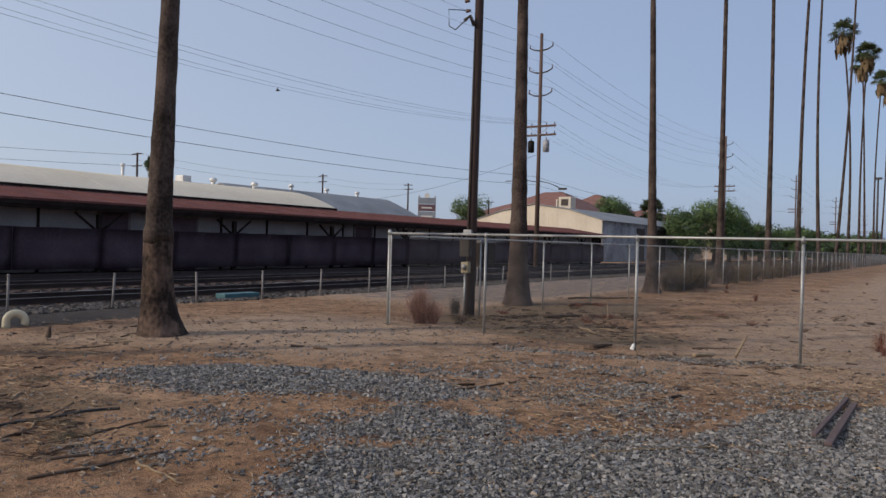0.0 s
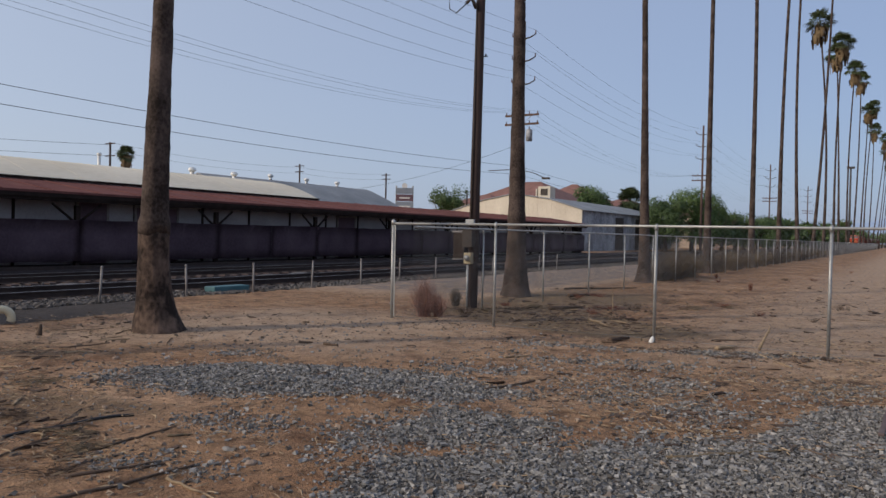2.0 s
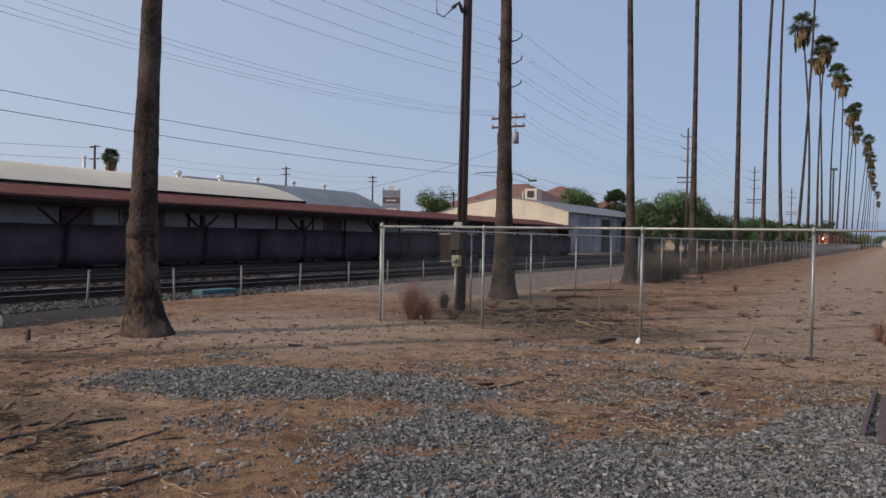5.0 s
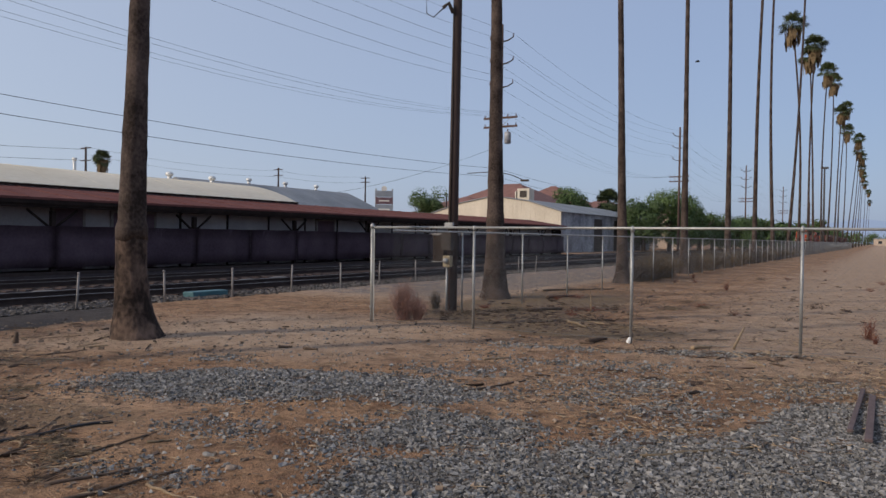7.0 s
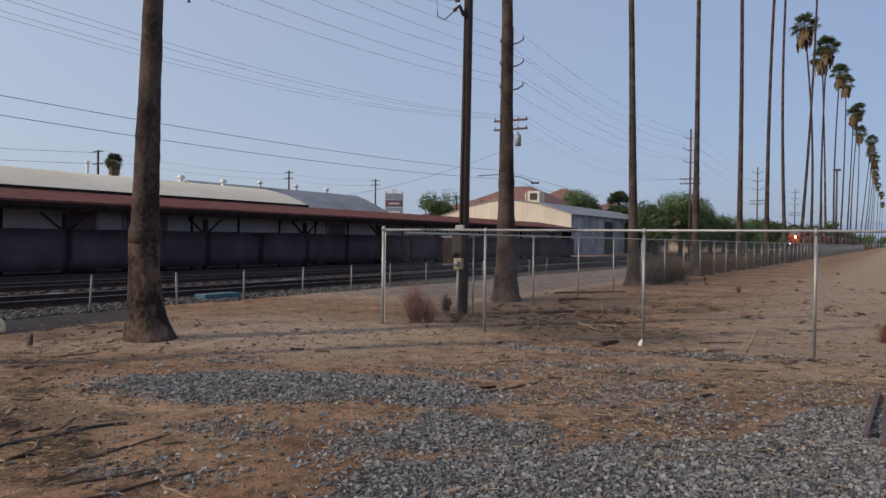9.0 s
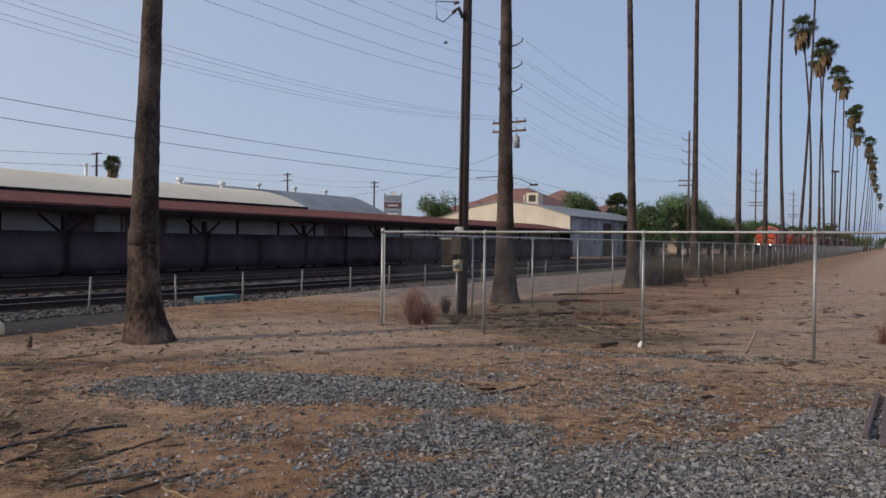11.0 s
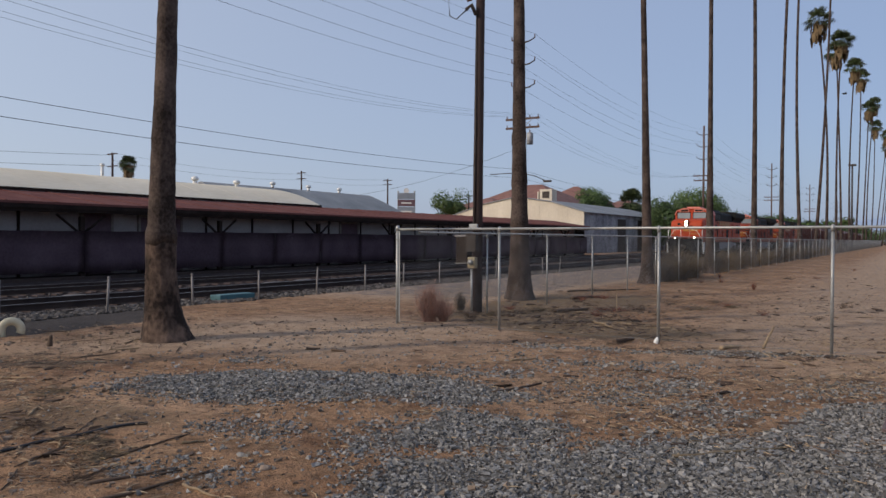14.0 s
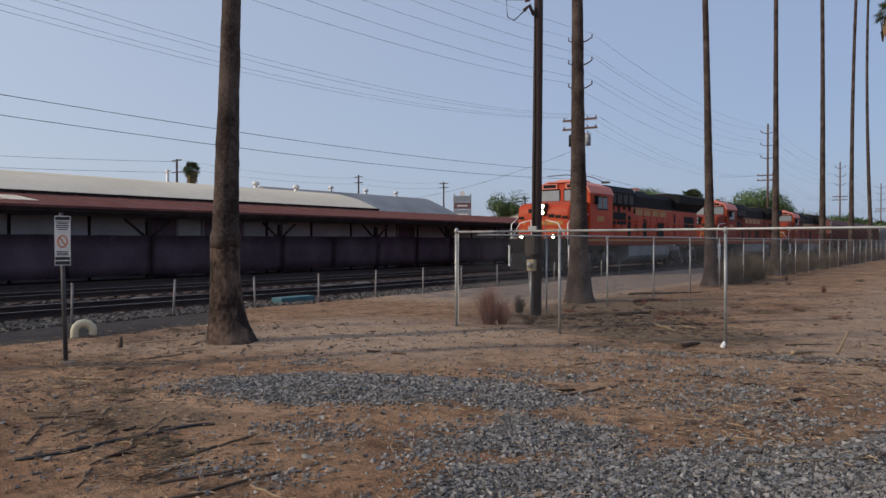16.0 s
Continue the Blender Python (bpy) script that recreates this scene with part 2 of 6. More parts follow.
M = {
    "ground": ground_material(),
    "stone": surf("crushed_stone", (0.105, 0.0995, 0.094), (0.252, 0.241, 0.229), 14, 0.95, bump=0.5, vary=-0.62, spec=0.25),
    "ballast": surf("ballast_stone", (0.062, 0.055, 0.051), (0.135, 0.12, 0.11), 9, 0.9, bump=0.4, vary=-0.6, spec=0.25),
    "clod": surf("dirt_clod", (0.15, 0.108, 0.08), (0.26, 0.2, 0.152), 9, 0.95, bump=0.4, vary=-0.5, spec=0.2),
    "galv": surf("galvanised_steel", (0.28, 0.28, 0.275), (0.42, 0.42, 0.41), 5, 0.5, 0.55, 0.1),
    "wire": surf("fence_wire", (0.12, 0.12, 0.12), (0.2, 0.2, 0.2), 5, 0.55, 0.4, 0),
    "basebark": surf("peeled_palm_bark", (0.022, 0.015, 0.012), (0.155, 0.105, 0.08), 3.4, 0.95, bump=1.0, fine=15, dist=0.05, stretch=(1, 1, 0.7), contrast=(0.42, 0.66), spec=0.2),
    "chip": surf("dark_bark_chip", (0.045, 0.03, 0.023), (0.13, 0.088, 0.064), 9, 0.95, bump=0.4, vary=-0.6, spec=0.2),
    "bark": surf("palm_bark", (0.024, 0.017, 0.014), (0.122, 0.09, 0.076), 2.6, 0.95, bump=0.9, fine=24, dist=0.04, stretch=(1, 1, 0.8), contrast=(0.39, 0.66), spec=0.2),
    "skirt": surf("dead_fronds", (0.1, 0.068, 0.036), (0.2, 0.142, 0.076), 3, 0.9, bump=0.2, vary=0.3),
    "frond": surf("palm_frond", (0.036, 0.055, 0.02), (0.09, 0.115, 0.045), 3, 0.6, bump=0.1, vary=0.4),
    "leaf": surf("tree_leaves", (0.036, 0.068, 0.02), (0.1, 0.15, 0.046), 0.6, 0.7, bump=0.1, vary=0.45),
    "brush": surf("dry_brush", (0.11, 0.083, 0.052), (0.2, 0.15, 0.098), 3, 0.95, bump=0.2, vary=0.3),
    "darkbrush": surf("grey_brush", (0.066, 0.052, 0.041), (0.125, 0.1, 0.078), 3, 0.95, bump=0.2, vary=0.3),
    "straw": surf("dry_straw", (0.21, 0.142, 0.085), (0.38, 0.28, 0.175), 8, 0.9, bump=0.1, vary=0.35),
    "twig": surf("dry_twig", (0.06, 0.042, 0.03), (0.15, 0.1, 0.07), 8, 0.95, bump=0.2, vary=0.4),
    "plank": surf("weathered_plank", (0.08, 0.054, 0.052), (0.15, 0.108, 0.104), 3, 0.95, bump=0.4, fine=40, stretch=(0.2, 1, 1)),
    "redbrush": surf("reddish_dry_brush", (0.28, 0.15, 0.11), (0.47, 0.265, 0.2), 3, 0.95, bump=0.2, vary=-0.35),
    "redplant": surf("red_dead_plant", (0.13, 0.048, 0.032), (0.23, 0.085, 0.053), 8, 0.9, bump=0.1, vary=0.3),
    "pole": surf("creosoted_wood", (0.032, 0.02, 0.019), (0.068, 0.045, 0.039), 3, 0.9, bump=0.5, fine=40, stretch=(1, 1, 0.08)),
    "oldpole": surf("weathered_pole_wood", (0.072, 0.045, 0.037), (0.135, 0.085, 0.069), 3, 0.9, bump=0.4, fine=30, stretch=(1, 1, 0.08)),
    "black": surf("black_cable", (0.015, 0.015, 0.016), (0.03, 0.03, 0.032), 4, 0.6, bump=0),
    "greybox": surf("grey_painted_box", (0.034, 0.026, 0.021), (0.066, 0.051, 0.042), 4, 0.75, bump=0.1),
    "darkcabinet": surf("dark_brown_cabinet_paint", (0.028, 0.02, 0.016), (0.052, 0.038, 0.031), 2.5, 1.0, spec=0.1, bump=0.1),
    "tanbox": surf("tan_painted_meter", (0.3, 0.24, 0.14), (0.42, 0.35, 0.22), 6, 0.6, bump=0.1),
    "ceramic": surf("insulator", (0.1, 0.06, 0.05), (0.16, 0.1, 0.08), 5, 0.25, bump=0),
    "brownroof": surf("maroon_roofing", (0.12, 0.05, 0.045), (0.18, 0.08, 0.07), 1.2, 1.0, bump=0.2, fine=14, spec=0.05),
    # timber, and also the shade painted along the canopy's underside
    "darkwood": surf("dark_timber_and_shade", (0.018, 0.013, 0.012), (0.042, 0.03, 0.026), 2, 1.0, spec=0.1, bump=0.3, fine=24),
    "screen": surf("dark_screen_cloth", (0.1, 0.07, 0.086), (0.17, 0.122, 0.146), 0.7, 1.0, spec=0.05, bump=0.3, fine=9, vary=0.3),
    "palewall": surf("pale_sheet_wall", (0.32, 0.3, 0.312), (0.45, 0.425, 0.437), 0.8, 0.8, bump=0.2, fine=10),
    "vault": surf("pale_sheet_roof", (0.6, 0.53, 0.415), (0.72, 0.65, 0.53), 0.5, 1.0, 0.0, spec=0.05, bump=0.15, fine=8, stretch=(1, 0.3, 1)),
    "greyroof": surf("grey_sheet_roof", (0.2, 0.21, 0.22), (0.3, 0.31, 0.32), 0.4, 0.9, 0.0, spec=0.1, bump=0.15, fine=6),
    "whitemetal": surf("white_vent_metal", (0.55, 0.55, 0.53), (0.72, 0.72, 0.7), 3, 0.5, 0.2, bump=0.1),
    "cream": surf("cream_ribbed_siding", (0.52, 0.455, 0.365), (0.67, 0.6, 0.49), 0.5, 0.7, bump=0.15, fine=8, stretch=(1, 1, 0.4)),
    # hall sides: shade is put into this mottled grey; plain grey elsewhere
    "greyside": surf("plain_and_shade_grey_siding", (0.17, 0.172, 0.19), (0.42, 0.425, 0.445), 0.5, 0.75, bump=0.15, fine=4, contrast=(0.38, 0.62)),
    "tileroof": surf("red_roof_tile", (0.15, 0.073, 0.06), (0.235, 0.118, 0.097), 0.8, 0.85, bump=0.4, fine=8),
    "stucco": surf("tan_stucco", (0.42, 0.33, 0.26), (0.52, 0.42, 0.33), 0.6, 0.9, bump=0.2, fine=10),
    "window": surf("dark_window_glass", (0.02, 0.025, 0.03), (0.04, 0.045, 0.05), 0.5, 0.12, bump=0),
    "signgreen": surf("blue_grey_sign_panel", (0.2, 0.225, 0.26), (0.29, 0.315, 0.35), 0.7, 0.6, bump=0),
    "signred": surf("dark_red_sign_panel", (0.11, 0.06, 0.075), (0.17, 0.1, 0.11), 0.7, 0.6, bump=0),
    # rust brown, darkened further: the rail web's shade is in the colour
    "steel": surf("rusty_rail_side", (0.028, 0.019, 0.017), (0.058, 0.038, 0.031), 3, 0.8, 0.2, bump=0.3),
    "railtop": surf("polished_rail_top", (0.18, 0.165, 0.165), (0.28, 0.265, 0.26), 3, 0.48, 0.85, bump=0.05),
    "tie": surf("railway_tie_wood", (0.036, 0.026, 0.025), (0.08, 0.057, 0.052), 3, 0.95, bump=0.5, vary=0.3),
    "orange": surf("orange_locomotive_paint", (0.36, 0.043, 0.014), (0.48, 0.066, 0.022), 0.8, 0.5, bump=0.04, fine=20, spec=0.2),
    # darker, duller orange than the leading locomotive's
    "dullorange": surf("dull_orange_locomotive_paint", (0.19, 0.031, 0.015), (0.27, 0.046, 0.02), 0.8, 0.65, bump=0.05, fine=20, spec=0.15),
    # paler and pinker than the hood's orange
    "faded": surf("pale_orange_cab_roof", (0.58, 0.17, 0.12), (0.7, 0.24, 0.17), 1.5, 0.55, bump=0.05),
    "locoblack": surf("black_locomotive_paint", (0.01, 0.01, 0.011), (0.022, 0.021, 0.02), 1, 0.7, bump=0.08, spec=0.12),
    "yellow": surf("yellow_stripe_paint", (0.32, 0.14, 0.024), (0.42, 0.19, 0.036), 2, 0.45, bump=0.03),
    "silver": surf("grey_fuel_tank_paint", (0.16, 0.16, 0.165), (0.26, 0.26, 0.265), 1.2, 0.5, 0.2, bump=0.05),
    "truck": surf("grimy_truck_steel", (0.035, 0.033, 0.032), (0.085, 0.08, 0.075), 2, 0.8, 0.2, bump=0.3),
    "white": surf("white_paint", (0.68, 0.68, 0.66), (0.8, 0.8, 0.78), 3, 0.5, bump=0.05),
    # reflected sky is put into the pale base colour of the glass
    "glass": surf("cab_glass_reflected_sky", (0.16, 0.19, 0.21), (0.25, 0.28, 0.3), 0.7, 0.06, bump=0, spec=0.9),
    "carbrown": surf("oxide_red_freight_car", (0.1, 0.035, 0.028), (0.17, 0.065, 0.05), 0.7, 0.75, bump=0.15),
    "cargrey": surf("grey_freight_car", (0.2, 0.195, 0.19), (0.3, 0.29, 0.28), 0.7, 0.7, bump=0.15),
    # no lamp: the haze over the hills is put into an even glow
    "hill": glow("hills_glowing_haze", (0.29, 0.36, 0.515), 1.0),
    "darkglass": surf("dark_cab_side_glass", (0.02, 0.022, 0.025), (0.04, 0.043, 0.047), 0.7, 0.15, bump=0, spec=0.5),
    "cream_pipe": surf("cream_plastic_pipe", (0.5, 0.44, 0.3), (0.62, 0.55, 0.39), 4, 0.45, bump=0.05),
    "postgrey": surf("weathered_grey_paint", (0.17, 0.155, 0.148), (0.29, 0.265, 0.25), 6, 0.8, bump=0.1),
    "signpost": surf("dark_sign_post", (0.05, 0.048, 0.05), (0.09, 0.086, 0.085), 6, 0.6, 0.3, bump=0.1),
    "signwhite": surf("white_sign_face", (0.62, 0.6, 0.56), (0.74, 0.72, 0.68), 6, 0.5, bump=0),
    "signorange": surf("orange_sign_print", (0.6, 0.2, 0.09), (0.68, 0.25, 0.12), 6, 0.5, bump=0),
    "inkblack": surf("black_sign_print", (0.02, 0.02, 0.022), (0.035, 0.034, 0.035), 6, 0.5, bump=0),
    "teal": surf("teal_painted_steel", (0.035, 0.1, 0.115), (0.06, 0.14, 0.155), 2, 0.6, bump=0.1),
    "concrete": surf("concrete_lump", (0.17, 0.16, 0.15), (0.3, 0.28, 0.26), 5, 0.9, bump=0.4),
    "bird": surf("black_feathers", (0.015, 0.015, 0.017), (0.03, 0.03, 0.03), 8, 0.7, bump=0),
    "headlight": glow("lit_headlight", (1.0, 0.8, 0.45), 30.0),
}


# ---- mesh helpers ----
def quad_box(bm, x0, x1, y0, y1, z0, z1, m=None):
    vs = [Vector((x, y, z)) for x in (x0, x1) for y in (y0, y1) for z in (z0, z1)]
    vs = [bm.verts.new(m @ v if m else v) for v in vs]
    for f in ((0, 1, 3, 2), (4, 6, 7, 5), (0, 4, 5, 1), (2, 3, 7, 6), (0, 2, 6, 4), (1, 5, 7, 3)):
        bm.faces.new([vs[i] for i in f])


def prism(bm, outline, axis, a, b):
    """An outline in the plane across the axis, drawn out from a to b."""
    def at(p, v):
        return {"x": (v, p[0], p[1]), "y": (p[0], v, p[1]), "z": (p[0], p[1], v)}[axis]
    lo, hi = [bm.verts.new(at(p, a)) for p in outline], [bm.verts.new(at(p, b)) for p in outline]
    k = len(outline)
    bm.faces.new(lo), bm.faces.new(hi[::-1])
    for i in range(k):
        bm.faces.new((lo[i], hi[i], hi[(i + 1) % k], lo[(i + 1) % k]))


def tube(bm, points, radii, n=8, caps=True, ripple=None, level=False):
    """A round bar along points; radii one for each."""
    pts, rings = [Vector(p) for p in points], []
    radii = radii if isinstance(radii, (list, tuple)) else [radii] * len(pts)
    for i, p in enumerate(pts):
        d = Vector((0, 0, 1)) if level is True else (pts[min(i + 1, len(pts) - 1)] - pts[max(i - 1, 0)]).normalized()
        u = level if isinstance(level, Vector) else d.cross(Vector((0, 0, 1)) if abs(d.z) < 0.9 else Vector((1, 0, 0))).normalized()
        v = d.cross(u)
        ring = []
        for k in range(n):
            a = 2 * math.pi * k / n
            r = radii[i] * (1 + (ripple(i, k) if ripple else 0))
            ring.append(bm.verts.new(p + (u * math.cos(a) + v * math.sin(a)) * r))
        rings.append(ring)
    for a, b in zip(rings, rings[1:]):
        for k in range(n):
            bm.faces.new((a[k], a[(k + 1) % n], b[(k + 1) % n], b[k]))
    if caps:
        bm.faces.new(rings[0][::-1]), bm.faces.new(rings[-1])


def finish(bm, name, material, smooth=False, bevel=0.0):
    if bevel:
        bmesh.ops.bevel(bm, geom=bm.edges[:], offset=bevel, segments=2, affect="EDGES", profile=0.5)
    bmesh.ops.recalc_face_normals(bm, faces=bm.faces)
    me = bpy.data.meshes.new(name)
    bm.to_mesh(me)
    bm.free()
    me.materials.append(material)
    if smooth:
        me.polygons.foreach_set("use_smooth", [True] * len(me.polygons))
    return me


def part(name, bm, material, parent, label="", smooth=False, bevel=0.0):
    ob = new(name, finish(bm, name, material, smooth, bevel))
    ob.parent = parent
    return tagged(ob, label)


def thing(name, label, category, place=(0, 0, 0), turn=0.0, group="", kind=""):
    ob = new(name)
    ob.empty_display_size = 0.2
    ob.matrix_basis = pose(*place, 0, 0, turn)
    return tagged(ob, label, category, group, kind)


def mesh_thing(name, bm, material, label, category, place=(0, 0, 0), turn=0.0, group="", kind="", smooth=False, bevel=0.0):
    ob = new(name, finish(bm, name, material, smooth, bevel))
    ob.matrix_basis = pose(*place, 0, 0, turn)
    return tagged(ob, label, category, group, kind)


def box_part(name, parent, material, x0, x1, y0, y1, z0, z1, label="", bevel=0.0):
    bm = bmesh.new()
    quad_box(bm, x0, x1, y0, y1, z0, z1)
    return part(name, bm, material, parent, label, bevel=bevel)


def tube_part(name, parent, material, points, radii, n=8, label="", smooth=True):
    bm = bmesh.new()
    tube(bm, points, radii, n)
    return part(name, bm, material, parent, label, smooth)


def smoothstep(a, b, v):
    t = min(1.0, max(0.0, (v - a) / (b - a)))
    return t * t * (3 - 2 * t)


# ---- the lie of the land ----
TRACK_A, TRACK_B, RAIL_Z = -17.5, -22.4, 0.12


def ellipse(x, y, cx, cy, half_long, half_wide, angle):
    c, s = math.cos(angle), math.sin(angle)
    u, v = ((x - cx) * c + (y - cy) * s) / half_long, (-(x - cx) * s + (y - cy) * c) / half_wide
    return 1.0 - math.hypot(u, v)


def gravel_at(x, y):
    """How much of the ground is crushed stone, 0 to 1: the drive on which the camera stands, and a spread heap before it."""
    n = noise.noise((x * 0.9, y * 0.9, 3.0)) * 0.5 + noise.noise((x * 2.6, y * 2.6, 9.0)) * 0.35
    fine = noise.noise((x * 5.5, y * 5.5, 2.0))
    edge = 5.0 + 0.83 * (x + 2.88) + 1.55 * smoothstep(-1.25, -0.6, x) - 0.25 * max(0.0, x)
    drive = smoothstep(-0.3, 0.45, (edge - y) + n * 0.8) * smoothstep(-0.4, 0.4, x + 3.62 + 0.95 * (y - 4.6) - 0.25 * math.sin(3.2 * y) + n * 0.9)
    heap = smoothstep(-0.22, 0.25, ellipse(x, y, -5.62, 6.2, 1.95, 0.84, 0.5) + n * 0.34)
    # loose patches: place, half sizes, turn, density
    thin = 0.0
    for cx, cy, hl, hw, turn, dense in ((-3.35, 5.35, 1.25, 0.95, 1.0, 1.0), (-3.95, 6.55, 0.9, 0.6, 0.8, 0.85), (-4.7, 4.6, 0.7, 0.4, 0.4, 0.34), (-4.62, 3.4, 0.45, 0.25, 0.3, 0.4), (-3.98, 3.6, 0.42, 0.25, 0.4, 0.45),
                                        (-7.25, 7.1, 0.6, 0.35, 0.5, 0.4), (-2.4, 8.1, 1.4, 0.55, 1.15, 0.42), (-1.6, 7.35, 0.6, 0.4, 0.3, 0.55), (-4.25, 8.05, 0.7, 0.4, 0.5, 0.45),
                                        (-1.9, 11.3, 1.5, 0.3, 0.4, 1.0), (-4.4, 10.6, 1.4, 0.3, 0.2, 0.35), (-3.2, 9.6, 1.3, 0.35, 0.3, 0.25), (-0.5, 9.2, 0.9, 0.5, 0.8, 0.35)):
        thin = max(thin, dense * smoothstep(-0.15, 0.6, ellipse(x, y, cx, cy, hl, hw, turn) + n * 0.9))
    strew = 0.11 * smoothstep(-5.6, -4.2, x) * smoothstep(4.6, 5.4, y) * smoothstep(10.5, 9.0, y) * smoothstep(-0.35, 0.35, n)
    g = max(drive * (0.86 + 0.3 * fine), heap * (0.72 + 0.5 * fine), thin * (0.8 + 0.5 * fine), strew)
    bare = 0.85 * smoothstep(0.0, 0.3, ellipse(x, y, -2.9, 6.5, 0.9, 0.45, 0.6) + n * 0.4)
    return min(1.0, max(0.0, g)) * (1 - bare)


def ground_z(x, y):
    near = smoothstep(120, 30, math.hypot(x, y))
    z = near * (0.05 * noise.noise((x * 0.22, y * 0.22, 1.0)) + 0.025 * noise.noise((x * 0.9, y * 0.9, 5.0)) + 0.014 * noise.noise((x * 3.1, y * 3.1, 7.0)))
    z += 0.03 * smoothstep(0.0, 0.6, ellipse(x, y, -5.75, 6.15, 2.8, 1.0, 0.32))
    bed = smoothstep(-14.2, -15.6, x) * smoothstep(-27.5, -25.5, x)
    return z * (1 - bed) + bed * (RAIL_Z - 0.2)


def build_ground():
    def line(lo, hi, step, far):
        v = list(np.arange(lo, hi + 1e-6, step))
        for side, start in ((1, hi), (-1, lo)):
            d, p = step, start
            while abs(p) < far:
                d *= 1.22
                p += side * d
                v.append(p)
        return sorted(v)
    xs, ys = line(-16.5, 2.5, 0.13, 2600), line(1.0, 17.0, 0.13, 2600)
    verts = [(x, y, ground_z(x, y)) for y in ys for x in xs]
    w = len(xs)
    faces = [(j * w + i, j * w + i + 1, (j + 1) * w + i + 1, (j + 1) * w + i) for j in range(len(ys) - 1) for i in range(w - 1)]
    me = bpy.data.meshes.new("ground")
    me.from_pydata(verts, [], faces)
    me.materials.append(M["ground"])
    me.polygons.foreach_set("use_smooth", [True] * len(me.polygons))
    masks = {"gravel": [], "dark_bed": [], "pale": [], "ballast": [], "dark_patch": [], "litter": []}
    for x, y, _ in verts:
        masks["gravel"].append(gravel_at(x, y) if abs(x) < 20 and -5 < y < 25 else 0.0)
        masks["ballast"].append(max(smoothstep(-14.6, -15.4, x), 0.5 * smoothstep(-8.6, -10.2, x) * smoothstep(13.5, 19.0, y)) * smoothstep(-27.5, -26, x))
        masks["pale"].append(smoothstep(-5.0, -1.5, x) * smoothstep(7.5, 12.5, y) * 0.85 + 0.9 * smoothstep(-8.6, -9.6, x) * smoothstep(14.5, 18.0, y) * smoothstep(-15.0, -14.4, x) + 0.95 * smoothstep(-12.5, -10, x) * smoothstep(-4.0, -7.5, x) * smoothstep(6.4, 8.6, y + 0.8 * max(0.0, -8.5 - x)) * smoothstep(14, 11, y))
        masks["dark_bed"].append(smoothstep(-15.8, -16.2, x) * smoothstep(-28.5, -27.5, x))
        masks["dark_patch"].append(smoothstep(-12.2, -12.7, x + 0.9 * max(0.0, y - 9.8)) * smoothstep(-15.2, -14.9, x) * smoothstep(11.6, 10.8, y))
        masks["litter"].append(smoothstep(-10, -8.2, x) * smoothstep(-4.2, -6.6, x) * smoothstep(11.5, 14.5, y) * 1.1 * smoothstep(24, 17, y) + 0.38 * smoothstep(-5.0, -7.0, x) * smoothstep(-10, -8.2, x) * smoothstep(15, 20, y) + 0.65 * smoothstep(0.0, 0.5, ellipse(x, y, -6.6, 4.0, 1.8, 0.8, 0.4)) + 0.4 * smoothstep(0.0, 0.5, ellipse(x, y, -10.2, 5.9, 1.6, 0.7, 0.5)) + 0.95 * smoothstep(0, 0.6, ellipse(x, y, -4.9, 13.2, 3.2, 2.2, 0.0)))
    for key, values in masks.items():
        me.attributes.new(key, "FLOAT", "POINT").data.foreach_set("value", values)
    tagged(new("ground", me), "bare brown dirt ground with gravel patches and litter", "ground", kind="structure")


LUMP_V = np.array([(x, y, z) for x in (-1, 1) for y in (-1, 1) for z in (-1, 1)], float) * 0.72
LUMP_F = np.array([(0, 1, 3), (0, 3, 2), (4, 6, 7), (4, 7, 5), (0, 4, 5), (0, 5, 1), (2, 3, 7), (2, 7, 6), (0, 2, 6), (0, 6, 4), (1, 5, 7), (1, 7, 3)])


def stones(name, places, sizes, material, label, category, long=1.0, flat=1.0):
    """Loose broken pieces, all in one mesh: each an angular, uneven lump half sunk in the ground."""
    rng = np.random.default_rng(len(places))
    k = len(places)
    v = LUMP_V[None] * rng.uniform(0.55, 1.3, (k, 8, 1)) * np.asarray(sizes)[:, None, None]
    v = v + rng.uniform(-0.3, 0.3, (k, 8, 3)) * np.asarray(sizes)[:, None, None]
    v *= np.stack([rng.uniform(0.8, 1.35, k) * long, rng.uniform(0.6, 1.0, k), rng.uniform(0.5, 0.9, k) * flat], 1)[:, None]
    tilt = rng.uniform(-0.8, 0.8, k) * flat
    c, s = np.cos(tilt)[:, None], np.sin(tilt)[:, None]
    v = np.stack([v[..., 0], v[..., 1] * c - v[..., 2] * s, v[..., 1] * s + v[..., 2] * c], 2)
    a = rng.uniform(0, 6.28, k)
    c, s = np.cos(a)[:, None], np.sin(a)[:, None]
    v = np.stack([v[..., 0] * c - v[..., 1] * s, v[..., 0] * s + v[..., 1] * c, v[..., 2]], 2) + np.asarray(places)[:, None]
    f = (LUMP_F[None] + 8 * np.arange(k)[:, None, None]).reshape(-1, 3)
    me = bpy.data.meshes.new(name)
    me.from_pydata(v.reshape(-1, 3), [], f)
    me.materials.append(material)
    return tagged(new(name, me), label, category, kind="stuff")


